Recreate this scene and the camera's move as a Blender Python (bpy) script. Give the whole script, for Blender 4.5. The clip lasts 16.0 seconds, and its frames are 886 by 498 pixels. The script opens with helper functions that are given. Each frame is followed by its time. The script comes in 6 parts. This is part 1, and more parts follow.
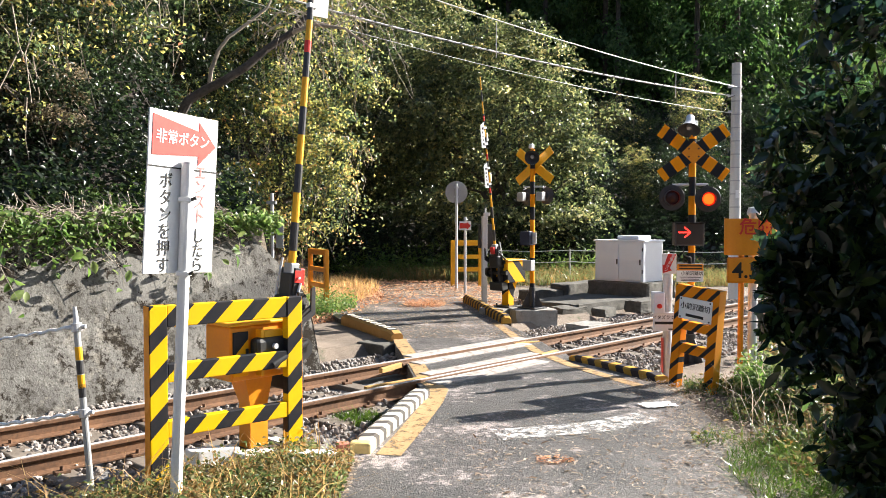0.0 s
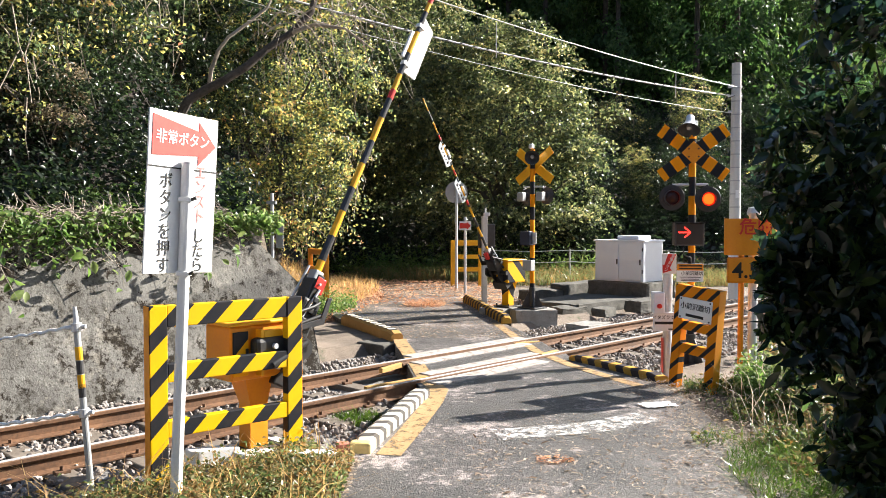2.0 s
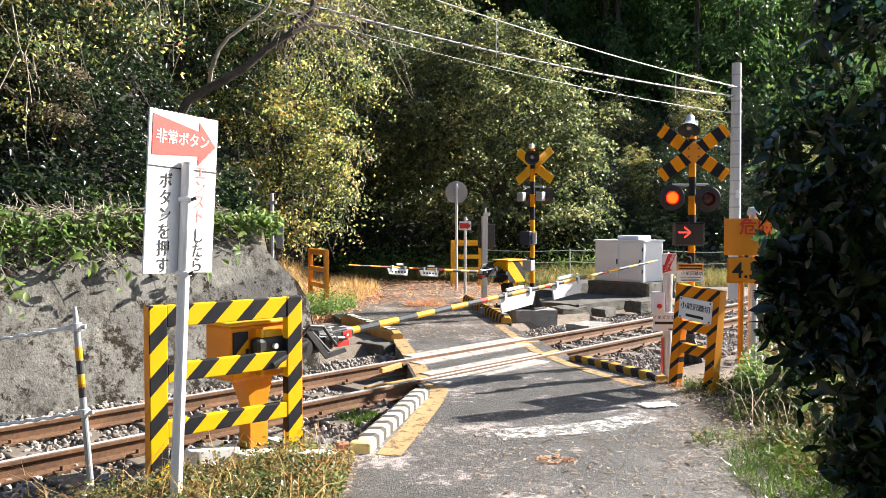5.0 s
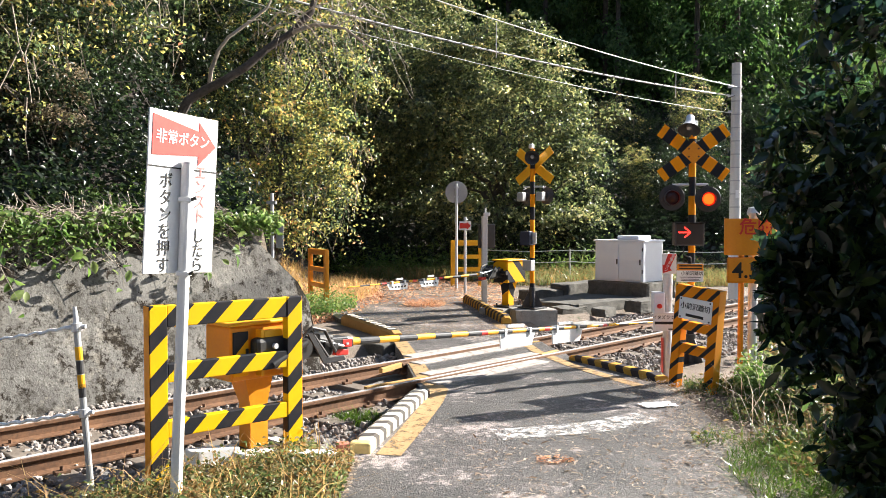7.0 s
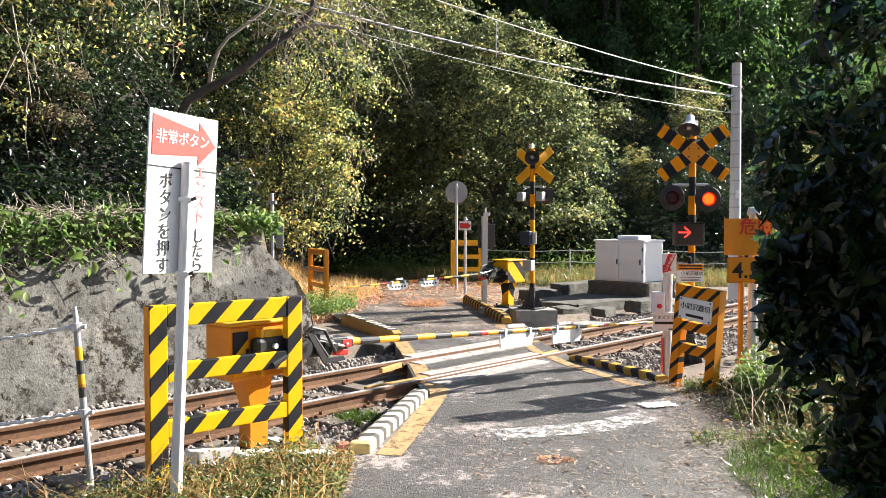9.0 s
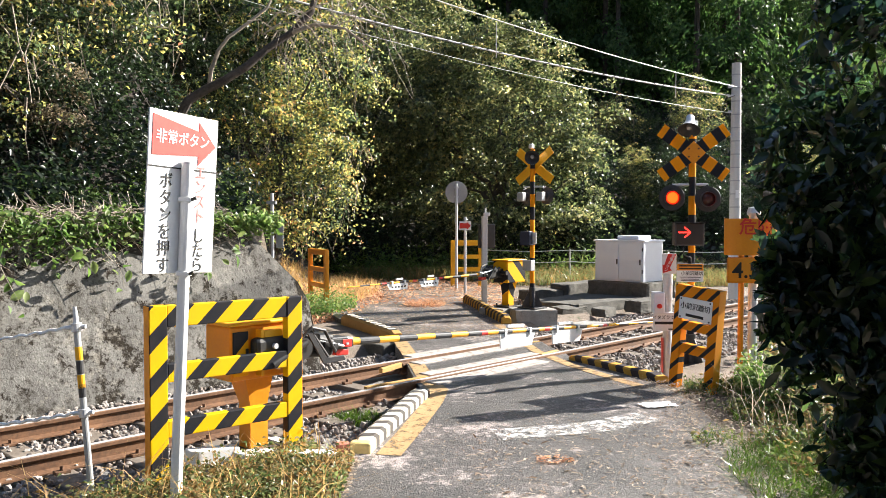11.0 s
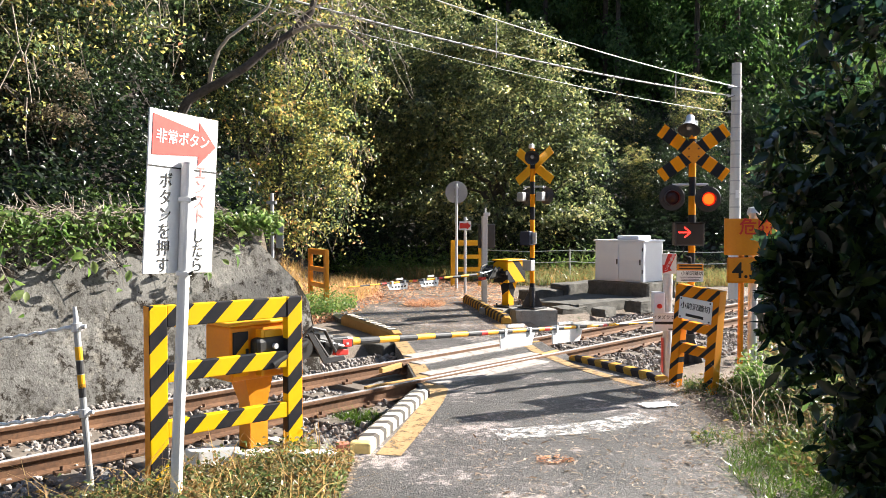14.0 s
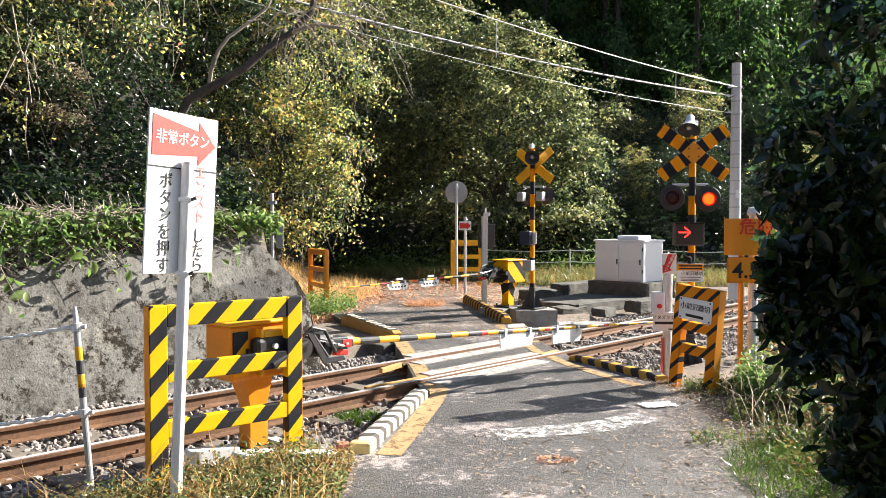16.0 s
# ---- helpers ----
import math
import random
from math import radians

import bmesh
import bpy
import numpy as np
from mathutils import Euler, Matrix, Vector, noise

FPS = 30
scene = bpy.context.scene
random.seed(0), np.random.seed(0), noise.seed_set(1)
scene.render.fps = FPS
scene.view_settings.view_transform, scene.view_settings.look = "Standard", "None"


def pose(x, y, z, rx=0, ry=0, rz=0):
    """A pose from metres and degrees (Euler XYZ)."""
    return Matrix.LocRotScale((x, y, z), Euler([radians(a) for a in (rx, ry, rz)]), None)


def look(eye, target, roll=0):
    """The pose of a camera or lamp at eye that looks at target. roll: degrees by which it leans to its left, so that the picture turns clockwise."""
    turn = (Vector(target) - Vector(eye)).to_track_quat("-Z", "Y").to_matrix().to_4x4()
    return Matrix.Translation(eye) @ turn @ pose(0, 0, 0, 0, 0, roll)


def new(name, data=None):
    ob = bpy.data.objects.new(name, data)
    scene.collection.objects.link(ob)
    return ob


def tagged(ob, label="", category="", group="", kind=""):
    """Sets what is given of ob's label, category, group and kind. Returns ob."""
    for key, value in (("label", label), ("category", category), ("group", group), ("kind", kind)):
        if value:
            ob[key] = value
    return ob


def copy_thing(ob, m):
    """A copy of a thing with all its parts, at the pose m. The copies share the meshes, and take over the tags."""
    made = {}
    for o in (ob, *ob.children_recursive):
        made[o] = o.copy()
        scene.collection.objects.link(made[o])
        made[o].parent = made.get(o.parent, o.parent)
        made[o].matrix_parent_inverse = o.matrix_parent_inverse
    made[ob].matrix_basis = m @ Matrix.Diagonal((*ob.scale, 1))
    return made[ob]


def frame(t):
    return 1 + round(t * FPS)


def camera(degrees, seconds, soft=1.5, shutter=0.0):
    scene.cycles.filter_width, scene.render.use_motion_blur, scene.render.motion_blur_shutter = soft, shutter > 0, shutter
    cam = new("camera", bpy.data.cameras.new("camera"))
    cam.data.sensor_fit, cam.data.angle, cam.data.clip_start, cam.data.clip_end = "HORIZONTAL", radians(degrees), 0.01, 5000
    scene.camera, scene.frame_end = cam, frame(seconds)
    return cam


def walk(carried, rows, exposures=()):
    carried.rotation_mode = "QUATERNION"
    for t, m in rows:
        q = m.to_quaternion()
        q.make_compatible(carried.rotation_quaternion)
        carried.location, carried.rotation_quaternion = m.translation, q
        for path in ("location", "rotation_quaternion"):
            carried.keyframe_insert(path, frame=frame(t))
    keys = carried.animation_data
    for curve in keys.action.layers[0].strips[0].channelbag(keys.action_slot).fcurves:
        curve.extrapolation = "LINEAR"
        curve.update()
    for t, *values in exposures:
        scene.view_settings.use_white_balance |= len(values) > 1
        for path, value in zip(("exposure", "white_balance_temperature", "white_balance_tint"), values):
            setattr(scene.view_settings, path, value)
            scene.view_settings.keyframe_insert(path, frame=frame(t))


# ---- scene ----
cam = camera(56.8, 16.0, soft=0.45)
EYE = pose(0, 0, 1.79, 88.065, 0, 0)
walk(cam, [(0.0, EYE), (16.0, EYE)], exposures=[(0.0, 1.78), (16.0, 1.78)])

# ---- light ----
SUN_AZ, SUN_EL = radians(63), radians(28.5)
world = bpy.data.worlds.new("sky")
scene.world = world
world.use_nodes = True
wn = world.node_tree
sky = wn.nodes.new("ShaderNodeTexSky")
sky.sky_type, sky.sun_disc = "NISHITA", False
sky.sun_elevation, sky.sun_rotation = SUN_EL, SUN_AZ
wn.links.new(sky.outputs[0], wn.nodes["Background"].inputs[0])
wn.nodes["Background"].inputs[1].default_value = 0.058
sun = new("sun", bpy.data.lights.new("sun", "SUN"))
sun.data.energy, sun.data.angle, sun.data.color = 5.0, radians(0.53), (1.0, 0.95, 0.87)
TO_SUN = Vector((math.sin(SUN_AZ) * math.cos(SUN_EL), math.cos(SUN_AZ) * math.cos(SUN_EL), math.sin(SUN_EL)))
sun.matrix_world = look(TO_SUN * 60, (0, 0, 0))


# ---- materials ----
class Nodes:
    def __init__(self, name):
        self.m = bpy.data.materials.new(name)
        self.m.use_nodes = True
        self.t = self.m.node_tree
        self.b = self.t.nodes["Principled BSDF"]
        self.co = self.t.nodes.new("ShaderNodeTexCoord").outputs["Object"]

    def node(self, kind, **ins):
        n = self.t.nodes.new(kind)
        for k, v in ins.items():
            s = n.inputs[int(k[1:])] if k[0] == "i" and k[1:].isdigit() else n.inputs[k]
            if isinstance(v, bpy.types.NodeSocket):
                self.t.links.new(v, s)
            else:
                s.default_value = v
        return n

    def math(self, op, a, b=0.0, c=0.0):
        n = self.t.nodes.new("ShaderNodeMath")
        n.operation = op
        for s, v in zip(n.inputs, (a, b, c)):
            if isinstance(v, bpy.types.NodeSocket):
                self.t.links.new(v, s)
            else:
                s.default_value = v
        return n.outputs[0]

    def noise(self, scale, detail=4.0, rough=0.6, co=None):
        return self.node("ShaderNodeTexNoise", Vector=co or self.co, Scale=scale, Detail=detail, Roughness=rough).outputs[0]

    def ramp(self, fac, lo, hi):
        n = self.t.nodes.new("ShaderNodeMapRange")
        self.t.links.new(fac, n.inputs[0])
        n.inputs[1].default_value, n.inputs[2].default_value = lo, hi
        return n.outputs[0]

    def mix(self, fac, a, b):
        n = self.t.nodes.new("ShaderNodeMix")
        n.data_type = "RGBA"
        for s, v in ((n.inputs[0], fac), (n.inputs[6], a), (n.inputs[7], b)):
            if isinstance(v, bpy.types.NodeSocket):
                self.t.links.new(v, s)
            else:
                s.default_value = (*v, 1) if isinstance(v, tuple) and len(v) == 3 else v
        return n.outputs[2]

    def put(self, key, v):
        if isinstance(v, bpy.types.NodeSocket):
            self.t.links.new(v, self.b.inputs[key])
        else:
            self.b.inputs[key].default_value = (*v, 1) if isinstance(v, tuple) and len(v) == 3 else v

    def bump(self, h, strength, dist=0.01):
        self.put("Normal", self.node("ShaderNodeBump", Height=h, Strength=strength, Distance=dist).outputs[0])

    def spread(self, color, amount):
        """Shift a colour's value by a random amount for each separate piece."""
        r = self.t.nodes.new("ShaderNodeNewGeometry").outputs["Random Per Island"]
        v = self.math("MULTIPLY_ADD", r, 2 * amount, 1 - amount)
        return self.node("ShaderNodeHueSaturation", Color=color, Value=v).outputs[0]


def surface(name, a, b, rough=0.6, metal=0.0, fine=40.0, coarse=3.0, bump=0.2, dirt=None, dirt_amount=0.5, dist=0.005):
    """Two tones mixed by fine and coarse noise, with dirt patches and relief."""
    n = Nodes(name)
    f = n.noise(fine, 6)
    c = n.noise(coarse, 3)
    k = n.math("MULTIPLY_ADD", f, 0.5, n.math("MULTIPLY", c, 0.5))
    col = n.mix(n.ramp(k, 0.35, 0.65), a, b)
    if dirt:
        d = n.ramp(n.noise(coarse * 2.3, 8, 0.7), 0.72 - 0.3 * dirt_amount, 0.82 - 0.25 * dirt_amount)
        col = n.mix(n.math("MULTIPLY", d, 0.85), col, dirt)
    n.put("Base Color", col)
    n.put("Roughness", n.math("MULTIPLY_ADD", f, 0.3, rough - 0.15))
    n.put("Metallic", metal)
    if bump:
        n.bump(f, bump, dist)
    return n.m


def striped(name, a, b, period, way, share=0.5, shift=0.0, wear=0.5, rough=0.45):
    """Painted stripes of two colours along a direction, scuffed and dirty."""
    n = Nodes(name)
    dot = n.t.nodes.new("ShaderNodeVectorMath")
    dot.operation = "DOT_PRODUCT"
    n.t.links.new(n.co, dot.inputs[0])
    dot.inputs[1].default_value = way
    u = n.math("FRACT", n.math("ADD", n.math("DIVIDE", dot.outputs["Value"], period), shift + 50))
    s = n.math("GREATER_THAN", u, share)
    f, c = n.noise(60, 6), n.noise(5, 5)
    col = n.mix(s, a, b)
    col = n.mix(n.math("MULTIPLY", n.ramp(c, 0.4, 0.75), 0.25 * wear), col, (0.16, 0.11, 0.07))
    col = n.mix(n.math("MULTIPLY", n.ramp(n.noise(16, 8, 0.75), 0.66, 0.72), wear), col, (0.2, 0.13, 0.08))
    n.put("Base Color", col)
    n.put("Roughness", n.math("MULTIPLY_ADD", f, 0.3, rough - 0.05))
    n.put("Specular IOR Level", 0.16)
    n.bump(f, 0.15, 0.003)
    return n.m


def leafy(name, tones, rough=0.3, through_light=0.3, dark=0.45, cool=(0.98, 1.0, 1.3), value=0.4, clump=0.5, size=0.8, bias=1.0, spec=0.25, gleam=4.0):
    """Leaves: each one its own tone, neighbours alike in loose clumps, letting some light through. In the crowns, dark
    clumps paint in the shade of gaps.
    """
    n = Nodes(name)
    geo = n.t.nodes.new("ShaderNodeNewGeometry")
    r = n.t.nodes.new("ShaderNodeValToRGB")
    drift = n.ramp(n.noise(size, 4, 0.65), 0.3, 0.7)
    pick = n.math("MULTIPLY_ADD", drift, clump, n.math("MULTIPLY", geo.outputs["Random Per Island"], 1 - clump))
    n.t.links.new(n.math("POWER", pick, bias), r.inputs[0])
    el = r.color_ramp.elements
    while len(el) < len(tones):
        el.new(0.5)
    for i, (e, tone) in enumerate(zip(el, tones)):
        e.position, e.color = i / max(1, len(tones) - 1), (tone[0] * cool[0], tone[1] * cool[1], tone[2] * cool[2], 1)
    # noise patches dim or lift the tone by dark; in crowns they imitate shaded gaps
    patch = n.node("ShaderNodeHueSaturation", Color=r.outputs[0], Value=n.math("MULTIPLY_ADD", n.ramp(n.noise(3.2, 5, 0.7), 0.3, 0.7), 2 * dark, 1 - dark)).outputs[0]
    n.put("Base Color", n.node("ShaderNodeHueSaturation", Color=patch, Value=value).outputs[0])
    n.put("Roughness", rough)
    n.put("Specular IOR Level", spec)
    tr = n.node("ShaderNodeBsdfTranslucent", Color=n.node("ShaderNodeHueSaturation", Color=patch, Value=value * gleam, Saturation=1.1).outputs[0])
    mx = n.node("ShaderNodeMixShader", i0=through_light * 0.9)
    n.t.links.new(n.b.outputs[0], mx.inputs[1])
    n.t.links.new(tr.outputs[0], mx.inputs[2])
    n.t.links.new(mx.outputs[0], n.t.nodes["Material Output"].inputs[0])
    return n.m


def glow(name, color, strength):
    n = Nodes(name)
    n.put("Base Color", (0.05, 0.0, 0.0))
    n.put("Emission Color", color)
    n.put("Emission Strength", strength)
    return n.m


def road_material():
    n = Nodes("asphalt")
    f, g, c = n.noise(75, 6, 0.8), n.noise(24, 8, 0.7), n.noise(0.8, 5)
    grit = n.node("ShaderNodeTexVoronoi", Vector=n.co, Scale=75.0)
    col = n.mix(n.ramp(f, 0.38, 0.62), (0.018, 0.018, 0.02), (0.13, 0.125, 0.122))
    col = n.mix(n.math("MULTIPLY", n.ramp(grit.outputs["Color"], 0.66, 0.85), 0.6), col, (0.25, 0.235, 0.22))
    col = n.mix(n.math("MULTIPLY", n.ramp(c, 0.4, 0.7), 0.5), col, (0.145, 0.138, 0.13))
    col = n.mix(n.math("MULTIPLY", n.ramp(g, 0.58, 0.66), 0.5), col, (0.03, 0.03, 0.03))
    # trodden dust and crushed litter lie in ragged patches, dark worn tar between them
    dust = n.ramp(n.math("MULTIPLY_ADD", n.noise(0.55, 3), 0.7, n.noise(7.5, 12, 0.8)), 0.86, 0.97)
    col = n.mix(n.math("MULTIPLY", dust, 0.45), col, (0.3, 0.255, 0.235))
    smear = n.ramp(n.math("MULTIPLY_ADD", n.noise(1.1, 3), 0.7, n.noise(11, 12, 0.8)), 0.925, 0.985)
    col = n.mix(n.math("MULTIPLY", smear, 0.8), col, (0.52, 0.45, 0.43))
    tar = n.ramp(n.noise(2.6, 8, 0.7), 0.52, 0.66)
    col = n.mix(n.math("MULTIPLY", tar, 0.4), col, (0.028, 0.027, 0.028))
    n.put("Base Color", col)
    n.put("Roughness", n.math("MULTIPLY_ADD", g, 0.3, 0.27))
    n.bump(n.math("MULTIPLY_ADD", g, 1.2, n.math("MULTIPLY_ADD", grit.outputs["Distance"], 0.8, f)), 0.75, 0.009)
    return n.m


def worn_paint(name, color, cover, under=(0.3, 0.28, 0.26)):
    """Road paint that has come off in patches, down to the asphalt."""
    n = Nodes(name)
    g = n.noise(9, 10, 0.75)
    n.put("Base Color", n.mix(n.math("MULTIPLY", n.noise(70, 5, 0.7), 0.6), color, under))
    n.put("Alpha", n.ramp(n.math("MULTIPLY_ADD", n.noise(60, 6, 0.7), 0.35, g), 0.8 - 0.32 * cover, 0.95 - 0.32 * cover))
    n.put("Roughness", 0.6)
    n.bump(n.noise(160, 3), 0.5, 0.004)
    return n.m


def wall_material():
    n = Nodes("weathered_concrete")
    f, c = n.noise(45, 8, 0.65), n.noise(1.6, 6, 0.6)
    st = n.node("ShaderNodeMapping", Vector=n.co)
    st.inputs["Scale"].default_value = (3.0, 3.0, 0.5)
    streak = n.noise(2.2, 6, 0.7, co=st.outputs[0])
    col = n.mix(n.ramp(c, 0.3, 0.7), (0.115, 0.108, 0.1), (0.23, 0.22, 0.2))
    col = n.mix(n.math("MULTIPLY", n.ramp(f, 0.45, 0.7), 0.4), col, (0.1, 0.096, 0.088))
    col = n.mix(n.math("MULTIPLY", n.ramp(streak, 0.5, 0.66), 0.75), col, (0.1, 0.095, 0.085))
    lichen = n.ramp(n.math("MULTIPLY_ADD", n.noise(0.9, 3), 0.5, n.noise(3.4, 12, 0.82)), 0.76, 0.795)
    col = n.mix(n.math("MULTIPLY", lichen, 0.97), col, (0.018, 0.013, 0.009))
    pits = n.ramp(n.math("MULTIPLY_ADD", n.noise(1.3, 4), 0.5, n.noise(15, 10, 0.8)), 0.76, 0.88)
    col = n.mix(n.math("MULTIPLY", pits, 0.8), col, (0.03, 0.025, 0.018))
    pale = n.ramp(n.math("MULTIPLY_ADD", n.noise(0.7, 3), 0.6, n.noise(9, 10, 0.75)), 0.84, 0.96)
    col = n.mix(n.math("MULTIPLY", pale, 0.5), col, (0.36, 0.33, 0.28))
    n.put("Base Color", col)
    n.put("Roughness", 0.9)
    n.put("Specular IOR Level", 0.12)
    n.bump(n.math("MULTIPLY_ADD", n.noise(11, 8, 0.7), 1.0, f), 0.5, 0.02)
    return n.m


YEL, BLK = (0.86, 0.5, 0.003), (0.016, 0.018, 0.024)
ORA = (0.85, 0.3, 0.004)
M = dict(
    asphalt=road_material(),
    wall=wall_material(),
    soil=surface("leafy_soil", (0.12, 0.092, 0.07), (0.28, 0.22, 0.17), 0.9, fine=60, coarse=1.5, bump=0.8, dirt=(0.06, 0.07, 0.03), dist=0.03),
    # forest soil, taken near-black so shade under the plants is in its colour
    shaded_humus=surface("shaded_forest_floor", (0.012, 0.01, 0.008), (0.045, 0.033, 0.026), 0.95, fine=20, coarse=1.5, bump=0.8, dirt=(0.03, 0.04, 0.015), dist=0.04),
    hazard=striped("yellow_black_stripes", YEL, BLK, 0.3, (1, 0, -1), share=0.56, wear=0.5),
    hazard_r=striped("orange_black_stripes", (0.82, 0.26, 0.004), BLK, 0.19, (1, 0, -1), share=0.68, wear=0.45),
    hazard_box=striped("yellow_black_bands", (0.85, 0.4, 0.004), BLK, 0.5, (1, 0.6, -1), share=0.62, wear=0.4),
    kerb_near=striped("white_black_kerb", (0.64, 0.59, 0.48), (0.08, 0.075, 0.07), 0.21, (1, 0.25, 0), share=0.53, wear=0.6, rough=0.8),
    kerb_yellow=striped("yellow_black_kerb", (0.52, 0.29, 0.05), (0.05, 0.042, 0.045), 0.27, (1, 0, 0.5), wear=0.7, rough=0.8),
    pole_band=striped("banded_pole", ORA, BLK, 0.48, (0, 0, 1), wear=0.3),
    buck=striped("banded_board", ORA, BLK, 0.245, (1, 0, 0), share=0.52, shift=0.24, wear=0.15),
    yellow=surface("yellow_paint", (0.78, 0.36, 0.004), (0.84, 0.43, 0.008), 0.45, bump=0.1, dirt=(0.25, 0.13, 0.04), dirt_amount=0.2),
    orange=surface("orange_paint", (0.72, 0.24, 0.004), (0.8, 0.3, 0.007), 0.5, bump=0.1, dirt=(0.2, 0.09, 0.03), dirt_amount=0.3),
    black=surface("black_paint", (0.02, 0.02, 0.022), (0.045, 0.045, 0.05), 0.4, bump=0.15),
    iron=surface("dark_iron", (0.007, 0.007, 0.008), (0.02, 0.02, 0.02), 0.55, metal=0.0, bump=0.2),
    red=surface("red_paint", (0.6, 0.025, 0.02), (0.7, 0.04, 0.03), 0.4, bump=0.05),
    red_sign=surface("red_sign_paint", (0.6, 0.045, 0.04), (0.66, 0.065, 0.05), 0.4, bump=0.03),
    pink=surface("faded_red_paint", (0.75, 0.16, 0.16), (0.8, 0.22, 0.2), 0.5, bump=0.0),
    white=surface("white_paint", (0.76, 0.76, 0.76), (0.84, 0.84, 0.83), 0.4, bump=0.05, dirt=(0.45, 0.42, 0.37), dirt_amount=0.12),
    cabinet=surface("grey_white_enamel", (0.76, 0.79, 0.85), (0.82, 0.84, 0.89), 0.4, bump=0.04, dirt=(0.5, 0.48, 0.44), dirt_amount=0.1),
    ink=surface("black_ink", (0.006, 0.006, 0.007), (0.012, 0.012, 0.013), 0.7, bump=0.0),
    galv=surface("galvanised_steel", (0.52, 0.53, 0.55), (0.68, 0.69, 0.71), 0.42, metal=0.25, fine=25, bump=0.05, dirt=(0.3, 0.27, 0.24), dirt_amount=0.2),
    grey=surface("grey_metal_back", (0.33, 0.34, 0.35), (0.42, 0.43, 0.44), 0.5, metal=0.3, bump=0.05),
    concrete=surface("old_concrete", (0.2, 0.19, 0.175), (0.36, 0.345, 0.32), 0.9, fine=50, coarse=4, bump=0.5, dirt=(0.12, 0.11, 0.09), dirt_amount=0.5, dist=0.01),
    polecon=surface("pole_concrete", (0.5, 0.5, 0.5), (0.62, 0.62, 0.61), 0.85, fine=60, coarse=3, bump=0.2),
    rust=surface("rusty_rail", (0.075, 0.035, 0.017), (0.21, 0.105, 0.05), 0.75, metal=0.1, fine=30, coarse=3, bump=0.3, dirt=(0.08, 0.045, 0.03), dirt_amount=0.4),
    rail=surface("polished_rail_head", (0.6, 0.57, 0.56), (0.75, 0.72, 0.7), 0.38, metal=0.35, fine=15, bump=0.03),
    sleeper=surface("weathered_sleeper", (0.11, 0.085, 0.065), (0.24, 0.2, 0.16), 0.9, fine=40, coarse=3, bump=0.5),
    strip_y=worn_paint("worn_yellow_line", (0.48, 0.3, 0.13), 0.9, (0.28, 0.2, 0.12)),
    strip_w=worn_paint("worn_white_line", (0.75, 0.74, 0.72), 0.6),
    strip_rail=surface("pale_crossing_concrete", (0.33, 0.29, 0.26), (0.5, 0.46, 0.42), 0.75, fine=50, coarse=4, bump=0.3, dirt=(0.16, 0.12, 0.1), dirt_amount=0.75),
    gravel=surface("packed_gravel", (0.12, 0.11, 0.1), (0.3, 0.28, 0.26), 0.95, fine=35, coarse=4, bump=1.0, dist=0.03),
    slab=surface("mossy_concrete", (0.05, 0.047, 0.042), (0.15, 0.14, 0.12), 0.95, fine=45, coarse=3, bump=0.6, dirt=(0.06, 0.055, 0.04), dirt_amount=0.6, dist=0.012),
    bark=surface("bark", (0.03, 0.024, 0.02), (0.11, 0.09, 0.075), 0.9, fine=30, coarse=5, bump=0.8, dist=0.02),
    twig=surface("pale_twigs", (0.22, 0.18, 0.14), (0.4, 0.34, 0.28), 0.85, bump=0.2),
    wire=surface("aged_wire", (0.45, 0.45, 0.46), (0.6, 0.6, 0.6), 0.5, metal=0.3, bump=0.0),
    wire_dark=surface("dark_cable", (0.05, 0.05, 0.05), (0.1, 0.1, 0.1), 0.5, bump=0.0),
    rope=surface("white_rope", (0.75, 0.74, 0.71), (0.88, 0.87, 0.85), 0.85, fine=80, bump=0.5),
    lens_on=glow("lit_lens", (1.0, 0.06, 0.004), 1.4),
    lens_rim=glow("lit_lens_rim", (0.9, 0.012, 0.003), 0.5),
    led=glow("lit_arrow", (1.0, 0.03, 0.02), 1.2),
    lens_off=surface("dark_red_lens", (0.03, 0.006, 0.006), (0.05, 0.01, 0.01), 0.2, bump=0.0),
    ochre=surface("worn_ochre_paint", (0.42, 0.22, 0.05), (0.54, 0.31, 0.1), 0.7, bump=0.2, dirt=(0.2, 0.1, 0.05), dirt_amount=0.5),
    cream=surface("cream_kerb_paint", (0.7, 0.5, 0.17), (0.8, 0.62, 0.28), 0.8, bump=0.3, dirt=(0.35, 0.25, 0.12), dirt_amount=0.4),
    navy=surface("navy_enamel", (0.012, 0.018, 0.04), (0.022, 0.03, 0.06), 0.4, bump=0.05),
    brick=surface("red_brick", (0.4, 0.13, 0.08), (0.5, 0.19, 0.12), 0.85, bump=0.4),
)


def stone_material():
    n = Nodes("ballast_stone")
    geo = n.t.nodes.new("ShaderNodeNewGeometry").outputs["Random Per Island"]
    col = n.mix(geo, (0.1, 0.09, 0.08), (0.42, 0.4, 0.38))
    col = n.mix(n.math("MULTIPLY", n.noise(2.0, 4), 0.6), col, (0.24, 0.16, 0.11))
    n.put("Base Color", col)
    n.put("Roughness", 0.9)
    n.bump(n.noise(70, 4), 0.4, 0.01)
    return n.m


